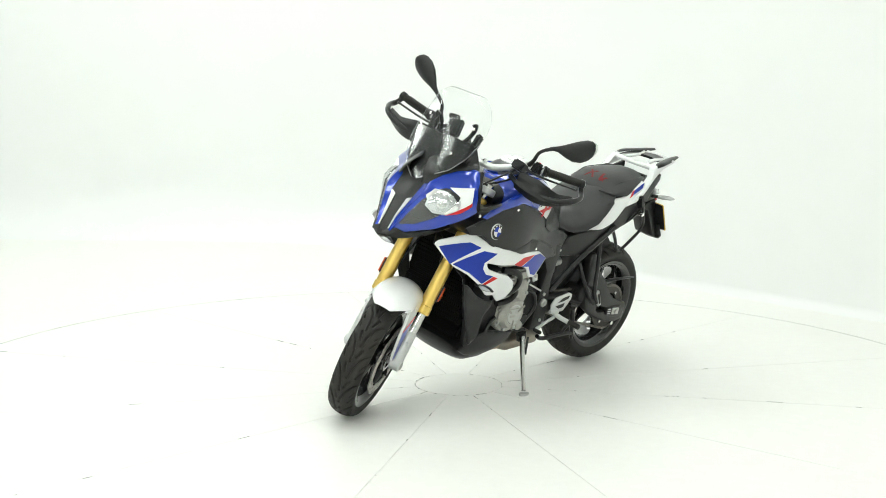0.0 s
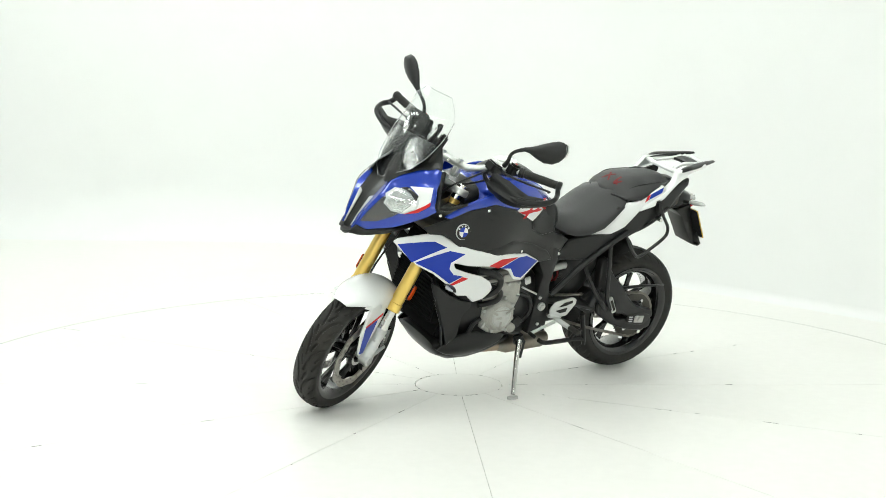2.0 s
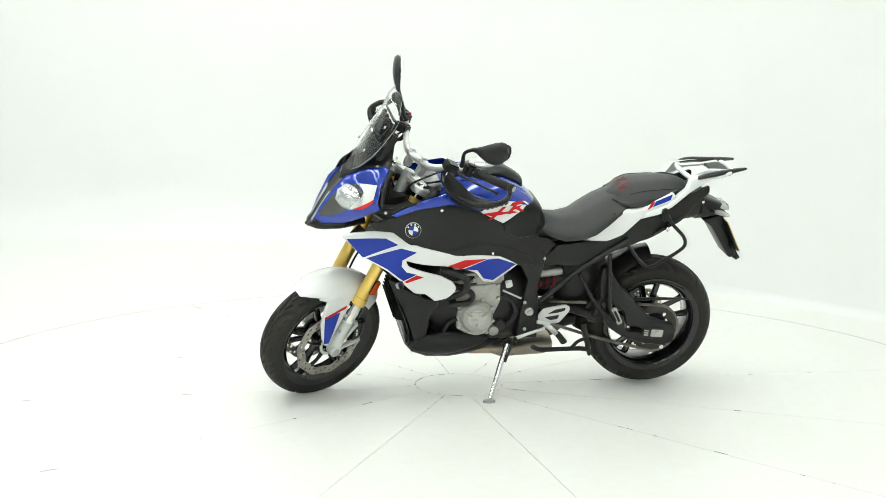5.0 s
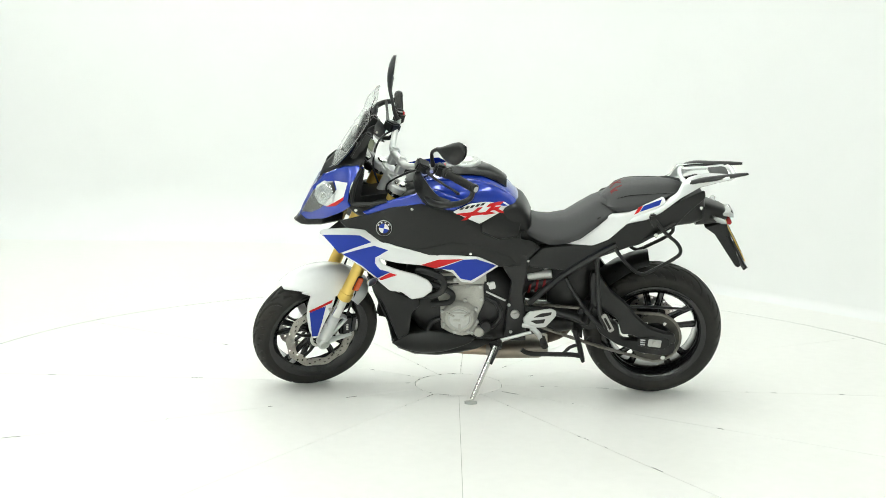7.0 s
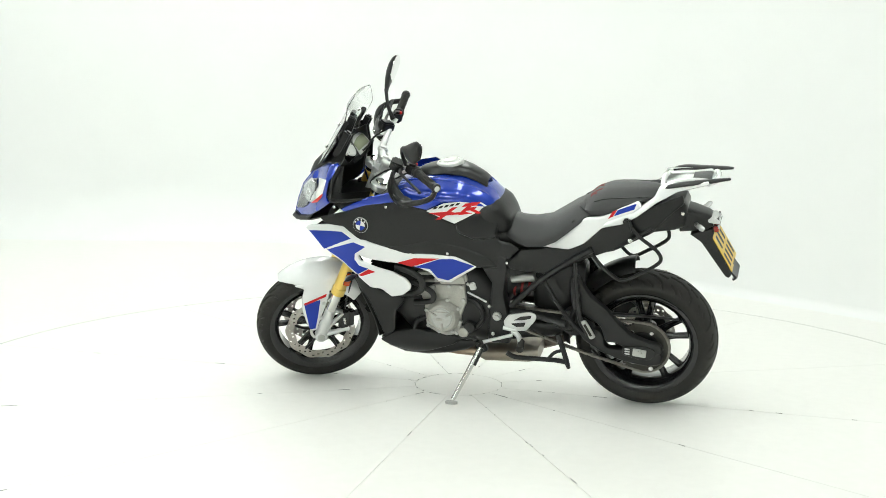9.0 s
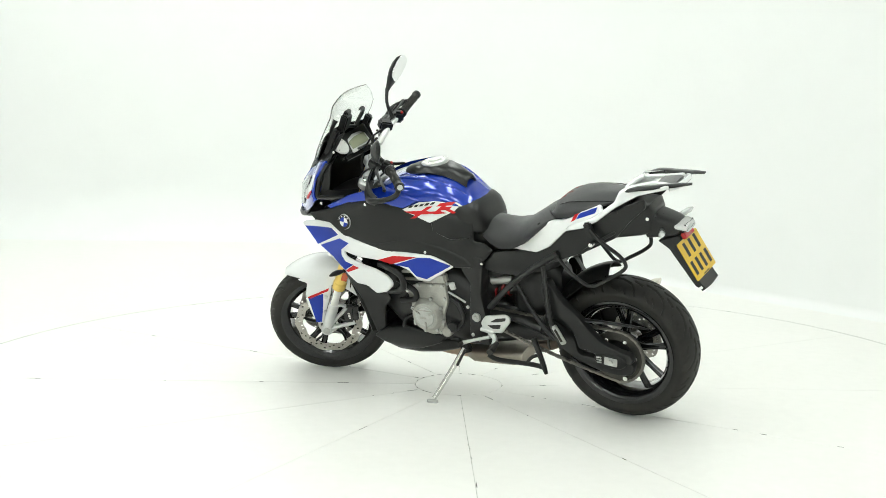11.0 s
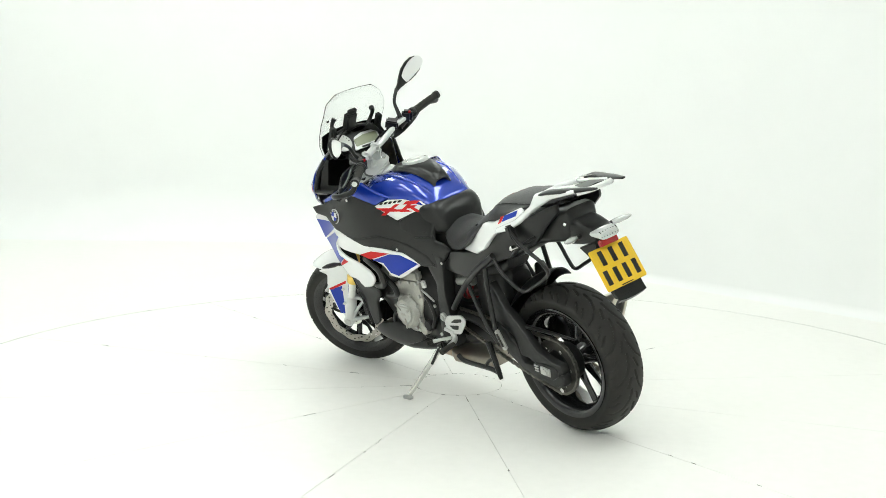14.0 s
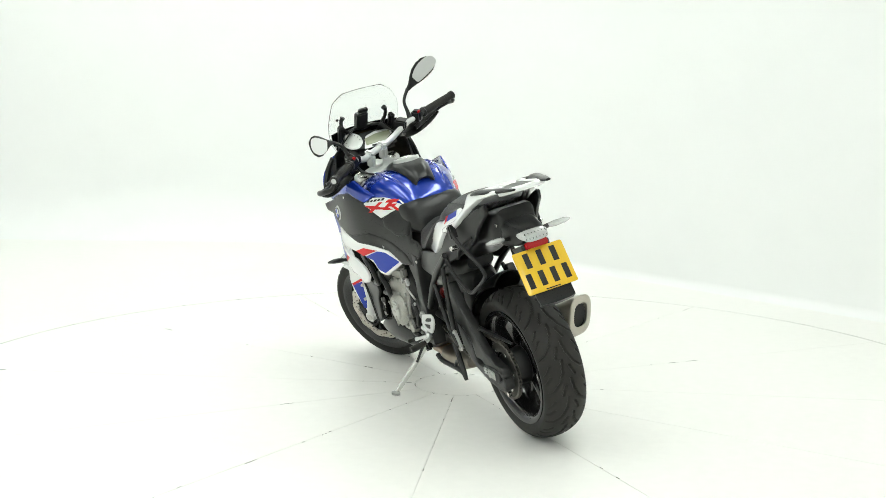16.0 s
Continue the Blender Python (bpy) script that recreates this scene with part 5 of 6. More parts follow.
    fender = part("front_mudguard", bm, M_WHITE, root, "glossy white front mudguard with blue fields", m=STEER, angle=60)
    for s in (1, -1):
        bm = bmesh.new()
        panel(bm, FENDER_SIDE, lambda x, z: 0.098 - 0.10 * max(0, z - 0.50), 0.006, 0.014, 0.006, s, corner=0.008)
        side = part("mudguard_side", bm, M_WHITE, fender)
        for o, mat, n in ((FENDER_BLUE, M_BLUE_FLAT, "blue_field"), (FENDER_RED, M_RED, "red_field")):
            bm = bmesh.new()
            panel(bm, o, lambda x, z: 0.098 - 0.10 * max(0, z - 0.50), 0.001, 0.014, 0, s, lift=0.0014, corner=0.002)
            part(n, bm, mat, fender)
        bolts(fender, [(1.552, 0.112 * s, 0.475), (1.575, 0.112 * s, 0.395)], (0, s, 0), 0.008, 0.012, M_SILVER)
    # yokes
    for z0, th, w in ((0.93, 0.035, 0.125), (1.035, 0.028, 0.125)):
        bm = bmesh.new()
        c = leg(z0, 0)
        for s in (1, -1):
            cyl(bm, leg(z0 - th / 2, 0.106 * s), leg(z0 + th / 2, 0.106 * s), 0.042, 24, bevel=0.004)
        box(bm, c + V(-0.02, 0, 0), (0.08, 0.19, th), (0, -25.5, 0), 0.008)
        part("yoke", bm, M_SILVER if z0 > 1 else M_FRAME, root, "cast fork yoke", m=STEER)
    for s in (1, -1):
        bm = bmesh.new()
        cyl(bm, leg(1.0, 0.106 * s), leg(1.062, 0.106 * s), 0.026, 20, bevel=0.003)
        part("fork_cap", bm, M_CHROME, root, m=STEER)
    bm = bmesh.new()
    cyl(bm, leg(0.90, 0), leg(1.07, 0), 0.028, 20, bevel=0.003)
    part("steering_stem", bm, M_SILVER, root, m=STEER)
    bm = bmesh.new()
    cyl(bm, V(1.17, -0.085, 0.985), V(1.17, 0.12, 0.985), 0.032, 24, bevel=0.006)
    part("steering_damper", bm, M_SILVER, root, "silver steering damper", m=STEER)


def handlebar(root):
    bm = bmesh.new()
    pts = [(1.030, -0.44, 1.183), (1.092, -0.26, 1.176), (1.135, -0.185, 1.165), (1.182, -0.10, 1.130), (1.197, -0.05, 1.125), (1.197, 0.05, 1.125), (1.182, 0.10, 1.130), (1.135, 0.185, 1.165), (1.092, 0.26, 1.176), (1.030, 0.44, 1.183)]
    tube(bm, pts, [0.011, 0.011, 0.0125, 0.015, 0.016, 0.016, 0.015, 0.0125, 0.011, 0.011], 14, 6)
    bar = part("handlebar", bm, M_SILVER, root, "wide silver aluminium handlebar", m=STEER)
    for s in (1, -1):
        bm = bmesh.new()
        box(bm, (1.200, 0.045 * s, 1.095), (0.040, 0.028, 0.060), (0, -25, 0), 0.006)
        box(bm, (1.193, 0.045 * s, 1.132), (0.046, 0.028, 0.030), (0, -25, 0), 0.008)
        part("bar_clamp", bm, M_SILVER, bar)
        d = (V(1.030, 0.44 * s, 1.183) - V(1.092, 0.26 * s, 1.176)).normalized()
        g0 = V(1.083, 0.285 * s, 1.178)
        g1 = V(1.033, 0.430 * s, 1.183)
        bm = bmesh.new()
        line = [g0.lerp(g1, q) for q in (0, 0.06, 0.07, 0.5, 0.95, 1.0)]
        tube(bm, line, [0.021, 0.021, 0.0168, 0.0175, 0.0168, 0.0185], 16, 1)
        grip = part("grip", bm, M_RUBBER, bar, "black rubber grip")
        for q in range(12):
            bm = bmesh.new()
            c = g0.lerp(g1, 0.14 + q * 0.065)
            cyl(bm, c - d * 0.0022, c + d * 0.0022, 0.0183, 16)
            part("grip_rib", bm, M_RUBBER, grip)
        bm = bmesh.new()
        cyl(bm, g1, g1 + d * 0.022, 0.020, 20, bevel=0.004)
        end = part("bar_end", bm, M_PLASTIC, bar)
        bm = bmesh.new()
        cyl(bm, g1 + d * 0.021, g1 + d * 0.024, 0.012, 16)
        part("end_cap", bm, M_SILVER, end)
        # switch block
        bm = bmesh.new()
        box(bm, V(1.100, 0.245 * s, 1.178), (0.050, 0.042, 0.054), (0, -20, -18 * s), 0.010)
        sw = part("switch_block", bm, M_PLASTIC, bar, "black switch block with small buttons")
        bm = bmesh.new()
        box(bm, V(1.080, 0.245 * s, 1.196), (0.012, 0.016, 0.012), (0, -20, -18 * s), 0.003)
        part("button", bm, M_RED, sw)
        bm = bmesh.new()
        cyl(bm, V(1.088, 0.272 * s, 1.178), V(1.083, 0.286 * s, 1.178), 0.024, 20, bevel=0.003)
        part("throttle_collar" if s < 0 else "grip_collar", bm, M_PLASTIC, sw)
        # lever and reservoir
        bm = bmesh.new()
        tube(bm, [(1.140, 0.21 * s, 1.170), (1.150, 0.25 * s, 1.168), (1.125, 0.33 * s, 1.165), (1.098, 0.42 * s, 1.168), (1.098, 0.435 * s, 1.168)], [0.009, 0.008, 0.006, 0.006, 0.009], 8, 5, flat=0.7)
        part("lever", bm, M_FRAME, bar, "black hand lever")
        bm = bmesh.new()
        box(bm, V(1.155, 0.185 * s, 1.172), (0.060, 0.058, 0.042), (0, -25, -20 * s), 0.007)
        part("fluid_reservoir", bm, M_PLASTIC, bar, "black fluid reservoir")
        # mirror
        bm = bmesh.new()
        tube(bm, [(1.118, 0.212 * s, 1.185), (1.128, 0.225 * s, 1.215), (1.134, 0.232 * s, 1.252), (1.134, 0.250 * s, 1.276), (1.130, 0.285 * s, 1.302)], [0.012, 0.009, 0.0075, 0.0075, 0.009], 10, 6)
        part("mirror_stem", bm, M_FRAME, bar, "thin black mirror stem")
        a, b = V(1.128, 0.280 * s, 1.298), V(1.068, 0.452 * s, 1.382)
        if s < 0:
            b += V(-0.022, 0.010, 0.0)
        else:
            b += V(0.008, -0.008, -0.014)
        b = a.lerp(b, 0.95)
        ax = (b - a).normalized()
        face = V(-1, 0.50 if s < 0 else 0.14, -0.06)
        face = (face - ax * face.dot(ax)).normalized()
        up = ax.cross(face) * (1 if s > 0 else -1)
        if up.z < 0:
            up = -up
        prof = [(0.0, 0.009, 0.0), (0.12, 0.013, -0.002), (0.28, 0.027, -0.009), (0.45, 0.040, -0.013), (0.65, 0.046, -0.012), (0.82, 0.043, -0.007), (0.94, 0.032, -0.002), (1.0, 0.015, 0.002)]
        rings, glass = [], []
        for q, h, sh in prof:
            c = a.lerp(b, q) + up * (sh * 1.25 if s > 0 else -sh * 0.7)
            dp = 0.009 + 0.016 * math.sin(math.pi * min(1, q * 0.9 + 0.05))
            ring = []
            for j in range(20):
                t = 2 * math.pi * j / 20
                dd = math.cos(t)
                ring.append(c + up * math.sin(t) * h - face * (dd * dp if dd > 0 else dd * 0.006))
            rings.append(ring)
        bm = bmesh.new()
        loft(bm, rings)
        mir = part("mirror", bm, M_PLASTIC, bar, "black oval rear-view mirror", angle=60)
        o = []
        for q, h, sh in prof[2:]:
            o.append((q, (sh * 1.25 if s > 0 else -sh * 0.7) + h * 0.80))
        for q, h, sh in prof[:1:-1]:
            o.append((q, (sh * 1.25 if s > 0 else -sh * 0.7) - h * 0.80))
        bm = bmesh.new()
        ln = (b - a).length
        panel(bm, [(0.20 * ln + (q - 0.28) * ln * 1.03 + 0.02, v) for q, v in o], level(0.0078), 0.002, 0.03, 0, corner=0.01, at=lambda u, d2, v: a + ax * u + up * v + face * d2)
        part("mirror_glass", bm, M_MIRROR, mir, "mirror glass")
        # hand guard
        bm = bmesh.new()
        rows = []
        for k in range(9):
            q = k / 8
            y = 0.20 + 0.240 * q
            x = 1.190 + 0.016 * math.sin(math.pi * min(1, q * 1.1)) - 0.040 * q ** 2.2
            zt = 1.164 - 0.034 * max(0.0, min(1.0, (q - 0.40) / 0.35)) + 0.018 * q ** 3
            zb = 1.088 - 0.020 * math.sin(math.pi * q) + 0.022 * q ** 4
            zc, hh = (zt + zb) / 2, (zt - zb) / 2
            rows.append([V(x - 0.018 * abs(v) ** 2 + (0.014 if v < -0.2 else 0), y * s, zc + hh * v) for v in (-1, -0.7, -0.35, 0, 0.35, 0.7, 1)])
        shell(bm, rows, 0.005)
        part("hand_guard", bm, M_PLASTIC, bar, "black plastic hand guard", angle=30)
        bm = bmesh.new()
        tube(bm, [(1.032, 0.440 * s, 1.172), (1.052, 0.456 * s, 1.150), (1.098, 0.466 * s, 1.143), (1.155, 0.442 * s, 1.131), (1.185, 0.375 * s, 1.110), (1.190, 0.29 * s, 1.102)], [0.010, 0.011, 0.011, 0.013, 0.012, 0.010], 10, 5, flat=1.1)
        part("guard_arm", bm, M_PLASTIC, bar, "black hand guard arm")
        bm = bmesh.new()
        tube(bm, [(1.190, 0.205 * s, 1.112), (1.172, 0.165 * s, 1.128), (1.150, 0.165 * s, 1.150)], [0.012, 0.010, 0.010], 8, 5)
        part("guard_bracket", bm, M_PLASTIC, bar)
    for pts in ([(1.15, 0.18, 1.16), (1.22, 0.14, 1.12), (1.27, 0.07, 1.04), (1.25, 0.03, 0.95)], [(1.15, -0.18, 1.16), (1.23, -0.15, 1.13), (1.28, -0.08, 1.05), (1.26, -0.02, 0.95)], [(1.11, 0.22, 1.15), (1.17, 0.14, 1.08), (1.19, 0.06, 1.03)]):
        bm = bmesh.new()
        tube(bm, pts, 0.0045, 8, 6)
        part("cable", bm, M_PLASTIC, bar)


def drivetrain(root):
    bm = bmesh.new()
    loft(bm, [section(1.16, 0.62, 0.40, 0.15), section(1.08, 0.72, 0.30, 0.165), section(0.95, 0.74, 0.26, 0.165), section(0.80, 0.70, 0.26, 0.155), section(0.70, 0.62, 0.27, 0.14), section(0.64, 0.55, 0.32, 0.12)])
    part("engine_block", bm, M_FRAME, root, "dark engine block")
    bm = bmesh.new()
    panel(bm, ENGINE_CASE, level(0.168), 0.03, 0.02, 0.010, 1)
    case = part("crankcase_cover", bm, M_ENGINE, root, "grey cast crankcase cover")
    gc = V(0.915, 0, 0.437)
    bm = bmesh.new()
    cyl(bm, gc + V(0, 0.165, 0), gc + V(0, 0.200, 0), 0.077, 40, 0.070, bevel=0.008)
    gen = part("generator_cover", bm, M_ENGINE, root, "round grey generator cover")
    bm = bmesh.new()
    cyl(bm, gc + V(0, 0.199, 0), gc + V(0, 0.203, 0), 0.050, 36, 0.046, bevel=0.003)
    part("raised_disc", bm, M_ALU, gen)
    bars(gen, level(0.203), [(gc.x + 0.012, gc.z - 0.006, 0.030, 0.010, 0.0), (gc.x + 0.0, gc.z + 0.03, 0.075, 0.005, 0.0)], M_ENGINE, 1, 0.001)
    for a in (0.5, 2.6, 4.71):
        bm = bmesh.new()
        box(bm, gc + V(math.cos(a) * 0.048, 0.203, math.sin(a) * 0.048), (0.05, 0.007, 0.012), (0, -math.degrees(a), 0), 0.003)
        part("rib", bm, M_ENGINE, gen)
    bolts(gen, [gc + V(math.cos(a) * 0.081, 0.166, math.sin(a) * 0.081) for a in [0.3 + i * 0.785 for i in range(8)]], (0, 1, 0), 0.008, 0.014, M_ALU)
    bolts(case, [(x, 0.166, z) for x, z in ((1.01, 0.54), (0.95, 0.572), (0.88, 0.58), (0.825, 0.58), (0.82, 0.52), (0.845, 0.40), (0.86, 0.355), (0.99, 0.385))], (0, 1, 0), 0.008, 0.010, M_ALU)
    bm = bmesh.new()
    cyl(bm, V(0.80, 0.13, 0.385), V(0.80, 0.172, 0.385), 0.026, 24, bevel=0.004)
    part("oil_cap", bm, M_FRAME, root)
    for z in (0.60, 0.635, 0.67):
        bm = bmesh.new()
        box(bm, V(0.93, 0.155, z), (0.20, 0.03, 0.012), (0, 3, 0), 0.003)
        part("cylinder_fin", bm, M_ENGINE, root)
    for pts, r, n, mat in (([(1.04, 0.19, 0.60), (0.985, 0.205, 0.585), (0.945, 0.205, 0.555), (0.96, 0.195, 0.515), (1.04, 0.185, 0.50)], 0.013, "coolant_hose", M_FRAME),
                           ([(0.80, 0.15, 0.52), (0.755, 0.165, 0.50), (0.735, 0.165, 0.44), (0.765, 0.16, 0.39), (0.80, 0.15, 0.37)], 0.010, "breather_hose", M_FRAME),
                           ([(0.86, 0.16, 0.345), (0.82, 0.17, 0.335), (0.77, 0.165, 0.33)], 0.007, "wiring", M_PLASTIC),
                           ([(1.00, 0.16, 0.42), (1.04, 0.17, 0.40), (1.06, 0.165, 0.35)], 0.010, "oil_line", M_FRAME)):
        bm = bmesh.new()
        tube(bm, pts, r, 10, 6)
        part(n, bm, mat, root)
    bm = bmesh.new()
    box(bm, V(0.865, 0.16, 0.615), (0.13, 0.035, 0.05), (0, 4, 0), 0.010)
    part("cylinder_head", bm, M_ENGINE, root, "grey cylinder head casting")
    bm = bmesh.new()
    cyl(bm, V(0.83, 0.145, 0.36), V(0.83, 0.175, 0.36), 0.024, 20, bevel=0.004)
    part("drain_cover", bm, M_ENGINE, root)
    bolts(root, [(x, 0.176, z) for x, z in ((0.79, 0.60), (0.935, 0.615), (0.70, 0.50), (0.69, 0.37), (0.66, 0.35))], (0, 1, 0), 0.008, 0.008, M_ALU)
    # right side covers
    bm = bmesh.new()
    cyl(bm, V(0.86, -0.15, 0.43), V(0.86, -0.20, 0.43), 0.105, 40, 0.095, bevel=0.01)
    part("clutch_cover", bm, M_ENGINE, root, "round grey clutch cover")
    # radiator
    bm = bmesh.new()
    box(bm, (1.215, 0, 0.635), (0.045, 0.36, 0.42), (0, -12, 0), 0.006)
    rad = part("radiator", bm, M_RADIATOR, root, "black radiator behind the fork")
    for i in range(24):
        bm = bmesh.new()
        z = 0.445 + i * 0.0165
        box(bm, (1.240 - (z - 0.635) * -0.2126 * -1 + 0.0, 0, z), (0.010, 0.345, 0.003), (0, -12, 0), 0)
        part("radiator_tube", bm, M_RADIATOR, rad, smooth=False)
    bm = bmesh.new()
    box(bm, (1.185, 0, 0.385), (0.05, 0.30, 0.10), (0, -25, 0), 0.01)
    part("oil_cooler", bm, M_RADIATOR, root)
    # front of the engine bay
    for s in (1, -1):
        bm = bmesh.new()
        shell(bm, [[V(1.318, 0.205 * s, 0.66), V(1.29, 0.205 * s, 0.56), V(1.232, 0.205 * s, 0.42), V(1.216, 0.20 * s, 0.33)], [V(1.285, 0.165 * s, 0.68), V(1.255, 0.165 * s, 0.56), V(1.215, 0.165 * s, 0.42), V(1.20, 0.16 * s, 0.33)]], 0.006)
        part("radiator_shroud", bm, M_PLASTIC, root, "black shroud beside the radiator")
        bm = bmesh.new()
        shell(bm, [[V(1.50, 0.17 * s, 0.825), V(1.40, 0.20 * s, 0.735), V(1.318, 0.21 * s, 0.66)], [V(1.44, 0.12 * s, 0.86), V(1.34, 0.15 * s, 0.76), V(1.27, 0.17 * s, 0.68)]], 0.005)
        part("fairing_inner", bm, M_PLASTIC, root)
    for s in (1, -1):
        bm = bmesh.new()
        tube(bm, [(1.262, 0.235 * s, 0.640), (1.275, 0.275 * s, 0.648)], [0.009, 0.008], 8, 1)
        part("front_indicator_stalk", bm, M_PLASTIC, root)
        bm = bmesh.new()
        tube(bm, [(1.275, 0.272 * s, 0.648), (1.280, 0.295 * s, 0.651), (1.284, 0.325 * s, 0.654), (1.288, 0.352 * s, 0.655)], [0.009, 0.016, 0.014, 0.004], 10, 4, flat=0.75)
        ind = part("front_indicator", bm, M_PLASTIC, root, "small black front indicator")
        bm = bmesh.new()
        tube(bm, [(1.286, 0.276 * s, 0.648), (1.291, 0.298 * s, 0.651), (1.293, 0.322 * s, 0.653), (1.294, 0.344 * s, 0.654)], [0.005, 0.012, 0.010, 0.003], 10, 4, flat=0.8)
        part("indicator_lens", bm, M_CLEAR_LENS, ind, "clear lens")
    # belly pan
    bm = bmesh.new()
    loft(bm, [section(1.222, 0.318, 0.285, 0.15), section(1.19, 0.335, 0.238, 0.160), section(1.12, 0.350, 0.204, 0.160), section(1.02, 0.345, 0.196, 0.150), section(0.92, 0.335, 0.207, 0.135), section(0.84, 0.315, 0.228, 0.115), section(0.78, 0.30, 0.262, 0.10)])
    part("belly_pan", bm, M_SATIN, root, "black belly pan", angle=55)
    # exhaust
    bm = bmesh.new()
    loft(bm, [egg(1.02, 0.222, 0.06, 0.030, 20), egg(0.90, 0.215, 0.07, 0.032, 20), egg(0.80, 0.212, 0.07, 0.032, 20)])
    part("exhaust_collector", bm, M_PIPE, root, "heat-stained exhaust collector")
    bm = bmesh.new()
    loft(bm, [egg(0.80, 0.212, 0.07, 0.028, 24, 3), egg(0.76, 0.210, 0.09, 0.036, 24, 3), egg(0.56, 0.220, 0.09, 0.038, 24, 3), egg(0.52, 0.225, 0.07, 0.030, 24, 3)])
    part("exhaust_chamber", bm, M_CHAMBER, root, "steel exhaust chamber under the engine")
    bm = bmesh.new()
    tube(bm, [(0.56, -0.08, 0.21), (0.46, -0.14, 0.22), (0.40, -0.18, 0.27), (0.31, -0.20, 0.347)], [0.03, 0.03, 0.029, 0.029], 16, 6)
    part("exhaust_pipe", bm, M_PIPE_DARK, root)
    base, end = V(0.30, -0.200, 0.345), V(0.030, -0.262, 0.436)
    d = end - base
    rings = []
    for q, w, h in ((0.0, 0.028, 0.030), (0.08, 0.046, 0.056), (0.28, 0.054, 0.080), (0.90, 0.054, 0.096), (0.985, 0.051, 0.092), (1.0, 0.046, 0.086), (1.0, 0.031, 0.056), (0.93, 0.031, 0.056)):
        ring = []
        for j in range(24):
            a = 2 * math.pi * j / 24
            cy, sz = (math.copysign(abs(k) ** 0.7, k) for k in (math.cos(a), math.sin(a)))
            ring.append(base + d * q + V(-0.45 * q * sz * h, cy * w, sz * h))
        rings.append(ring)
    bm = bmesh.new()
    loft(bm, rings)
    part("silencer", bm, M_SILENCER, root, "short brushed metal silencer with angular tip")
    # black plug that paints the shaded depth of the silencer mouth
    bm = bmesh.new()
    rings = []
    for q in (0.925, 0.950):
        rings.append([base + d * q + V(-0.45 * q * k[1] * 0.054, k[0] * 0.030, k[1] * 0.054) for k in
                      [tuple(math.copysign(abs(g) ** 0.7, g) for g in (math.cos(2 * math.pi * j / 24), math.sin(2 * math.pi * j / 24))) for j in range(24)]])
    loft(bm, rings)
    part("bore_shade", bm, M_INK, root)


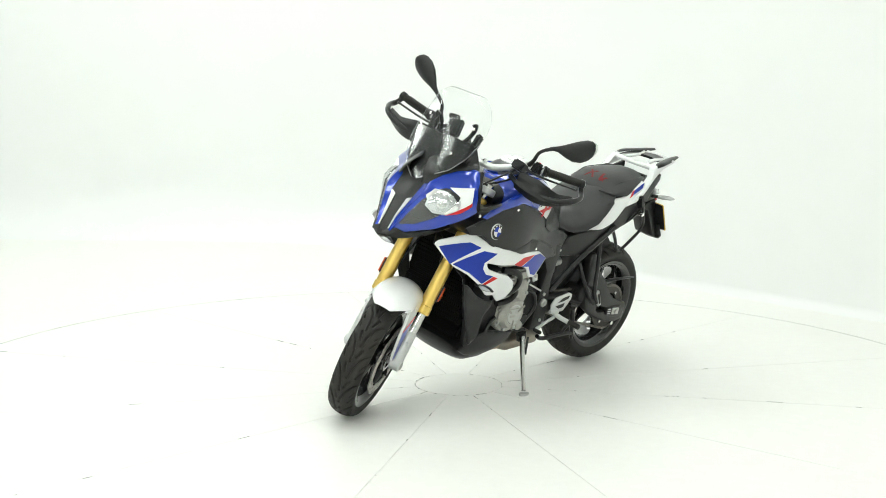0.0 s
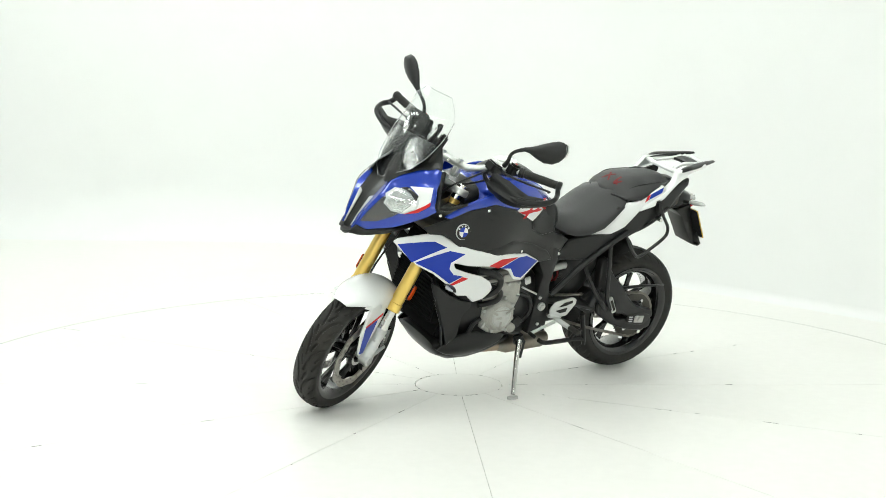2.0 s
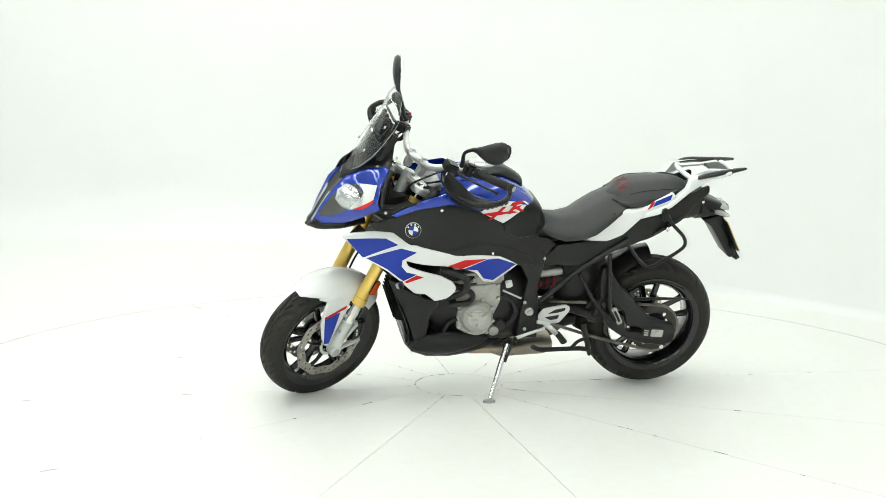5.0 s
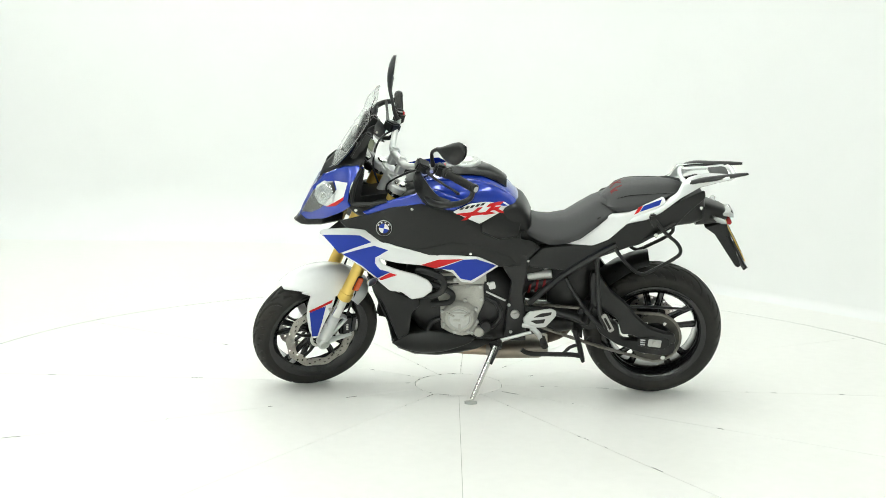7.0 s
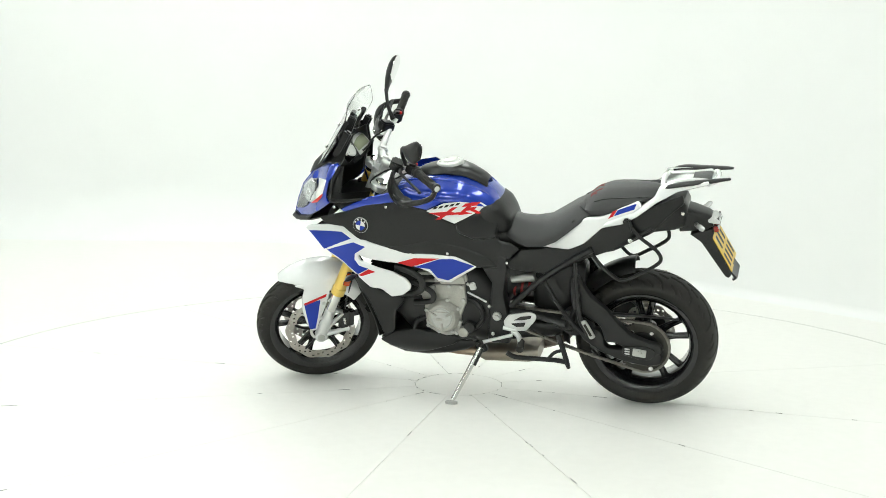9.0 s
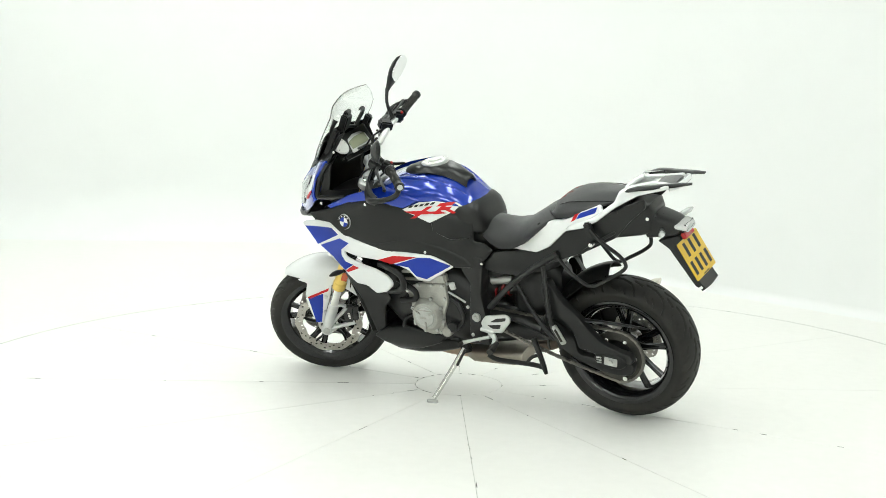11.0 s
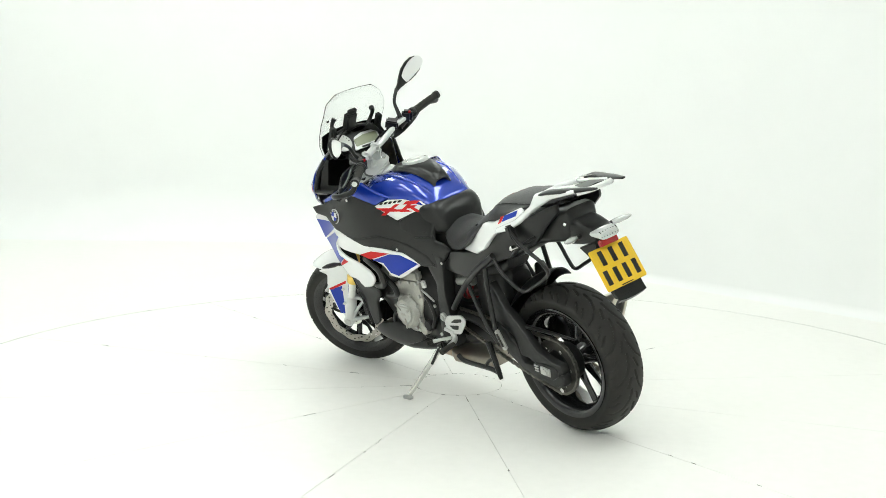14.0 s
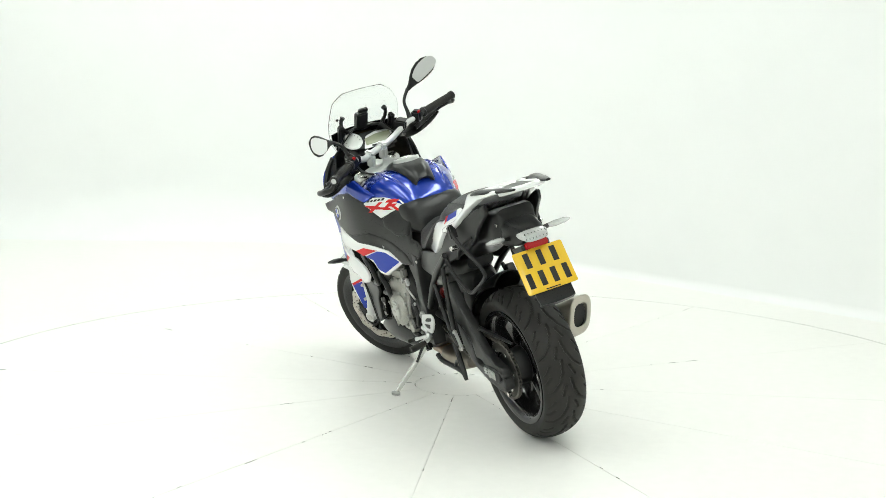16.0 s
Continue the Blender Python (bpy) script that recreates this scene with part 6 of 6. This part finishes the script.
def chassis(root):
    for s in (1, -1):
        bm = bmesh.new()
        panel(bm, SPAR, level(0.160), 0.05, 0.02, 0.010, s)
        spar = part("frame_plate", bm, M_FRAME, root, "black frame plate at the swingarm pivot")
        bm = bmesh.new()
        cyl(bm, V(0.672, 0.155 * s, 0.448), V(0.672, 0.172 * s, 0.448), 0.020, 20, bevel=0.003)
        cyl(bm, V(0.672, 0.165 * s, 0.448), V(0.672, 0.178 * s, 0.448), 0.011, 6)
        part("pivot_bolt", bm, M_ALU, spar)
        # swing arm
        bm = bmesh.new()
        panel(bm, SWING, level(0.150), 0.030, 0.02, 0.010, s, corner=0.012)
        sa = part("swingarm_beam", bm, M_FRAME, root, "black swingarm beam")
        bm = bmesh.new()
        panel(bm, SWING_STRUT, level(0.152), 0.028, 0.02, 0.010, s, corner=0.014)
        part("swingarm_strut", bm, M_FRAME, sa)
        bm = bmesh.new()
        tube(bm, [(0.63, 0.075 * s, 0.45), (0.48, 0.078 * s, 0.435), (0.34, 0.10 * s, 0.40)], [0.05, 0.055, 0.055], 12, 5, flat=0.45)
        part("swingarm_root", bm, M_FRAME, sa)
        bm = bmesh.new()
        tube(bm, [(0.36, 0.122 * s, 0.41), (0.33, 0.125 * s, 0.50), (0.30, 0.125 * s, 0.60)], [0.045, 0.028, 0.022], 10, 5, flat=0.5)
        part("swingarm_brace", bm, M_FRAME, sa)
        bm = bmesh.new()
        panel(bm, AXLE_BLOCK, level(0.158), 0.010, 0.02, 0.003, s, corner=0.008)
        adj = part("axle_block", bm, M_FRAME, root, "black chain adjuster block with silver marks")
        bm = bmesh.new()
        cyl(bm, V(0.054, 0.157 * s, 0.318), V(0.054, 0.170 * s, 0.318), 0.013, 6)
        box(bm, (0.054, 0.160 * s, 0.318), (0.058, 0.006, 0.036), (0, -6, 0), 0.003)
        part("axle_nut", bm, M_ALU, adj)
        for k in range(3):
            bm = bmesh.new()
            box(bm, (0.106, 0.160 * s, 0.333 - k * 0.011), (0.022, 0.006, 0.005), (0, -6, 0), 0.001)
            part("adjuster_mark", bm, M_SILVER, adj)
        bm = bmesh.new()
        cyl(bm, REAR + V(-0.04, 0.13 * s, -0.085), REAR + V(-0.04, 0.142 * s, -0.085), 0.010, 12)
        part("bolt", bm, M_CHROME, sa)
        # footrest, heel guard
        bm = bmesh.new()
        o = HEEL
        panel(bm, o, level(0.19), 0.006, 0.012, 0.002, s, corner=0.010)
        heel = part("heel_guard", bm, M_SILVER, root, "silver heel guard plate")
        # the plate is uncut: flat black sheets paint the dark of its openings
        bm = bmesh.new()
        panel(bm, [(0.592, 0.446), (0.560, 0.466), (0.512, 0.474), (0.515, 0.460), (0.552, 0.450)], level(0.19), 0.001, 0.012, 0, s, lift=0.0012, corner=0.004)
        part("slot_shade", bm, M_INK, heel)
        bm = bmesh.new()
        panel(bm, [(0.606, 0.430), (0.539, 0.440), (0.546, 0.420), (0.580, 0.416)], level(0.19), 0.001, 0.012, 0, s, lift=0.0012, corner=0.004)
        part("slot_shade", bm, M_INK, heel)
        bm = bmesh.new()
        tube(bm, [(0.60, 0.185 * s, 0.395), (0.57, 0.20 * s, 0.375), (0.555, 0.245 * s, 0.366)], [0.012, 0.012, 0.011], 10, 4)
        part("footrest_arm", bm, M_SILVER, root)
        bm = bmesh.new()
        tube(bm, [(0.552, 0.225 * s, 0.367), (0.542, 0.30 * s, 0.360)], [0.014, 0.016], 10, 1, flat=0.8)
        part("footrest", bm, M_RUBBER, root, "black rubber footrest")
        # pillion footrest bracket and pannier rails
        bm = bmesh.new()
        tube(bm, [(0.612, 0.145 * s, 0.492), (0.50, 0.155 * s, 0.606), (0.38, 0.165 * s, 0.70), (0.245, 0.17 * s, 0.787)], 0.013, 10, 4)
        part("subframe_tube", bm, M_FRAME, root, "black subframe tube")
        bm = bmesh.new()
        tube(bm, [(0.325, 0.16 * s, 0.72), (0.315, 0.172 * s, 0.60), (0.303, 0.178 * s, 0.47), (0.268, 0.178 * s, 0.40)], [0.010, 0.010, 0.011, 0.013], 10, 5)
        tube(bm, [(0.455, 0.16 * s, 0.625), (0.40, 0.17 * s, 0.53), (0.34, 0.178 * s, 0.45), (0.29, 0.178 * s, 0.40)], [0.009, 0.009, 0.010, 0.012], 10, 5)
        part("pillion_bracket", bm, M_FRAME, root, "black pillion footrest bracket")
        bm = bmesh.new()
        box(bm, (0.268, 0.186 * s, 0.425), (0.026, 0.014, 0.09), (0, 28, 0), 0.004)
        pp = part("pillion_footrest", bm, M_ALU, root, "folded silver pillion footrest")
        bm = bmesh.new()
        box(bm, (0.268, 0.1935 * s, 0.425), (0.011, 0.004, 0.060), (0, 28, 0), 0.001)
        part("rubber_pad", bm, M_RUBBER, pp)
        bm = bmesh.new()
        tube(bm, [(0.262, 0.165 * s, 0.785), (0.215, 0.165 * s, 0.72), (0.175, 0.155 * s, 0.675), (0.125, 0.142 * s, 0.642), (0.06, 0.138 * s, 0.672), (-0.01, 0.134 * s, 0.715), (-0.033, 0.136 * s, 0.745), (-0.015, 0.15 * s, 0.79), (0.05, 0.175 * s, 0.855), (0.09, 0.185 * s, 0.91)], 0.008, 8, 5)
        tube(bm, [(0.215, 0.13 * s, 0.785), (0.195, 0.14 * s, 0.775), (0.15, 0.15 * s, 0.79), (0.08, 0.165 * s, 0.84), (0.0, 0.14 * s, 0.885)], 0.007, 8, 5)
        part("pannier_rail", bm, M_FRAME, root, "black tubular pannier rail")
        bm = bmesh.new()
        cyl(bm, V(0.084, 0.165 * s, 0.846), V(0.084, 0.205 * s, 0.846), 0.010, 14, bevel=0.003)
        part("rail_bolt", bm, M_CHROME, root)
        bm = bmesh.new()
        box(bm, (0.095, 0.178 * s, 0.905), (0.03, 0.03, 0.06), (0, 15, 0), 0.006)
        part("rail_bracket", bm, M_PLASTIC, root)
    bm = bmesh.new()
    cyl(bm, V(0.34, -0.12, 0.42), V(0.34, 0.12, 0.42), 0.06, 20)
    part("swingarm_bridge", bm, M_FRAME, root)
    bm = bmesh.new()
    cyl(bm, REAR + V(0, -0.15, 0), REAR + V(0, 0.15, 0), 0.015, 16)
    part("rear_axle", bm, M_ALU, root)
    bm = bmesh.new()
    cyl(bm, FRONT + V(0, -0.11, 0), FRONT + V(0, 0.11, 0), 0.014, 16)
    part("front_axle", bm, M_ALU, root, m=STEER)
    # shock absorber
    bm = bmesh.new()
    cyl(bm, V(0.62, 0.085, 0.598), V(0.513, 0.085, 0.612), 0.021, 20, bevel=0.003)
    part("shock_reservoir", bm, M_ALU, root, "silver shock reservoir")
    bm = bmesh.new()
    coil = [V(0.64 - 0.0035 * i, 0.05 + math.cos(i * 0.7) * 0.034, 0.535 + 0.0008 * i + math.sin(i * 0.7) * 0.034) for i in range(34)]
    tube(bm, coil, 0.006, 6, 1)
    part("shock_spring", bm, M_SPRING, root, "red shock spring")
    bm = bmesh.new()
    cyl(bm, V(0.66, 0.05, 0.535), V(0.45, 0.05, 0.575), 0.029, 16)
    part("shock_body", bm, M_FRAME, root)
    bm = bmesh.new()
    loft(bm, [section(0.66, 0.76, 0.44, 0.10), section(0.54, 0.75, 0.62, 0.095), section(0.44, 0.74, 0.62, 0.085), section(0.36, 0.73, 0.63, 0.07), section(0.30, 0.74, 0.68, 0.06)])
    part("battery_box", bm, M_FRAME, root, "black box below the seat")
    bm = bmesh.new()
    loft(bm, [section(0.53, 0.66, 0.42, 0.06), section(0.50, 0.69, 0.40, 0.085), section(0.42, 0.70, 0.40, 0.085), section(0.37, 0.705, 0.44, 0.08), section(0.325, 0.69, 0.50, 0.07), section(0.30, 0.66, 0.54, 0.055)])
    part("inner_mudguard", bm, M_FRAME, root)
    bm = bmesh.new()
    loft(bm, [section(0.66, 0.42, 0.27, 0.075), section(0.56, 0.40, 0.29, 0.06), section(0.46, 0.385, 0.30, 0.05), section(0.40, 0.37, 0.31, 0.035)])
    part("shock_linkage", bm, M_FRAME, root, "black suspension linkage")
    # hugger over the rear tyre
    bm = bmesh.new()
    rows = []
    for i in range(15):
        a = radians(84 - i * 6.2)
        w = 0.100 * (0.72 + 0.28 * min(1, i / 4))
        rows.append([REAR + V(math.cos(a) * (0.366 - 0.045 * abs(k / 6) ** 2.4 + 0.012 * max(0, 1 - i / 5)), w * k / 6, math.sin(a) * (0.366 - 0.045 * abs(k / 6) ** 2.4 + 0.012 * max(0, 1 - i / 5))) for k in range(-6, 7)])
    shell(bm, rows, 0.004)
    part("rear_hugger", bm, M_PLASTIC, root, "black mudguard close over the rear tyre", angle=60)
    bm = bmesh.new()
    tube(bm, [(0.22, 0.118, 0.474), (0.05, 0.120, 0.475), (-0.106, 0.116, 0.467)], [0.014, 0.012, 0.006], 8, 4, flat=0.5)
    part("chain_guard", bm, M_PLASTIC, root, "black chain guard")
    # chain
    bm = bmesh.new()
    path = []
    fs, fr, rr = V(0.655, 0.099, 0.435), 0.038, 0.116
    cc = V(REAR.x, 0.099, REAR.z)
    for i in range(25):
        a = radians(90 - 4 + i * 180 / 24 + 4)
        path.append(cc + V(math.cos(a) * -0 + math.cos(a) * rr, 0, math.sin(a) * rr))
    low = [path[-1].lerp(fs + V(0.0, 0, -fr), k / 36) for k in range(1, 36)]
    for k, p in enumerate(low):
        p.z -= 0.012 * math.sin(math.pi * (k + 1) / 36)
    front = [fs + V(math.cos(radians(-90 + i * 30)) * fr, 0, math.sin(radians(-90 + i * 30)) * fr) for i in range(7)]
    top = [front[-1].lerp(path[0], k / 36) for k in range(1, 36)]
    loop = path + low + front + top
    tot = []
    for p, q in zip(loop, loop[1:] + loop[:1]):
        tot.append((p, q, (q - p).length))
    step, carry, i = 0.0159, 0.0, 0
    marks = []
    for p, q, l in tot:
        while carry < l:
            marks.append((p.lerp(q, carry / l), (q - p).normalized()))
            carry += step
        carry -= l
    for i, (p, d) in enumerate(marks):
        ang = -math.degrees(math.atan2(d.z, d.x))
        off = 0.0065 if i % 2 else 0.0045
        for s in (1, -1):
            box(bm, p + V(0, off * s, 0), (0.0175, 0.0018, 0.0105), (0, ang, 0), 0)
        cyl(bm, p - d * 0.008 + V(0, -0.008, 0), p - d * 0.008 + V(0, 0.008, 0), 0.0035, 6)
    tagged(part("chain", bm, M_CHAIN, root, "oily steel drive chain", smooth=False), kind="stuff")
    # side stand
    bm = bmesh.new()
    tube(bm, [(0.757, 0.155, 0.285), (0.80, 0.215, 0.20), (0.855, 0.300, 0.094)], [0.013, 0.012, 0.0105], 12, 4)
    st = part("side_stand", bm, M_CHROME, root, "polished side stand")
    bm = bmesh.new()
    foot = V(0.860, 0.309, 0.0838)
    m = Matrix.Rotation(radians(LEAN), 3, "X")
    ring = [m @ V(math.cos(a) * 0.028, math.sin(a) * 0.018, 0) for a in [2 * math.pi * i / 18 for i in range(18)]]
    upv = m @ V(0, 0, 1)
    loft(bm, [[foot + p - upv * 0.007 for p in ring], [foot + p + upv * 0.004 for p in ring]])
    part("stand_foot", bm, M_ALU, st)
    bm = bmesh.new()
    box(bm, (0.755, 0.145, 0.285), (0.05, 0.03, 0.05), (0, 20, 0), 0.008)
    part("stand_bracket", bm, M_FRAME, root)
    bm = bmesh.new()
    tube(bm, [(0.742, 0.175, 0.29), (0.775, 0.205, 0.22)], 0.006, 8, 1)
    part("stand_spring", bm, M_FRAME, st)
    # gear lever
    bm = bmesh.new()
    tube(bm, [(0.735, 0.20, 0.335), (0.68, 0.195, 0.352), (0.60, 0.19, 0.375)], [0.009, 0.007, 0.008], 10, 4)
    tube(bm, [(0.64, 0.19, 0.408), (0.58, 0.19, 0.398)], 0.009, 10, 1)
    part("gear_lever", bm, M_SILVER, root, "silver gear lever")
    bm = bmesh.new()
    tube(bm, [(0.735, 0.195, 0.335), (0.738, 0.235, 0.335)], 0.009, 10, 1)
    part("toe_peg", bm, M_RUBBER, root)
    bm = bmesh.new()
    tube(bm, [(0.80, 0.165, 0.555), (0.715, 0.168, 0.515)], 0.0045, 8, 1)
    part("gear_rod", bm, M_SILVER, root)
    bm = bmesh.new()
    box(bm, (0.775, 0.165, 0.585), (0.03, 0.012, 0.035), (0, 15, 0), 0.004)
    part("slider_mount", bm, M_SILVER, root)
    bm = bmesh.new()
    tube(bm, [(0.64, 0.15, 0.268), (0.60, 0.15, 0.250), (0.50, 0.15, 0.249), (0.42, 0.15, 0.249), (0.370, 0.15, 0.242)], 0.011, 8, 4)
    tube(bm, [(0.408, 0.15, 0.375), (0.386, 0.15, 0.300), (0.372, 0.15, 0.245), (0.364, 0.15, 0.214)], [0.013, 0.012, 0.012, 0.008], 8, 4)
    tube(bm, [(0.386, 0.15, 0.300), (0.425, 0.15, 0.285), (0.455, 0.15, 0.252)], 0.008, 8, 4)
    part("stand_linkage", bm, M_FRAME, root, "black lower bracket")


def motorcycle():
    root = new("motorcycle")
    tagged(root, "blue, white and black sport touring motorcycle leaning on its side stand", "motorcycle")
    front_wheel(root)
    rear_wheel(root)
    fork(root)
    handlebar(root)
    cowl(root)
    fairings(root)
    tank(root)
    seats(root)
    tail(root)
    drivetrain(root)
    chassis(root)
    return root


studio()
table = turntable()
lamp = ceiling_lamp()
places = [(x, y) for y in (-5.6, -1.2, 3.2) for x in (-4.4, -2.7, -1.0, 0.7, 2.4)]
for i, (x, y) in enumerate(places):
    m = pose(x, y, 4.2)
    if i == 0:
        lamp.matrix_basis = m
    else:
        copy_thing(lamp, m)
softbox().matrix_basis = pose(-1.4, -8.1, 0, 0, 0, -8)
bike = motorcycle()


def motions():
    rows_t, rows_b = [], []
    rest = Matrix.Translation((0.6474, 0.6651, 0)) @ pose(0, 0, 0, 0, 0, 227.087) @ pose(0, 0, 0, -LEAN, 0, 0)
    for i in range(33):
        t = i * 0.5
        turn = pose(0, 0, 0, 0, 0, TURN_RATE * t)
        rows_t.append((t, turn))
        rows_b.append((t, turn @ rest))
    walk(table, rows_t)
    walk(bike, rows_b)


motions()
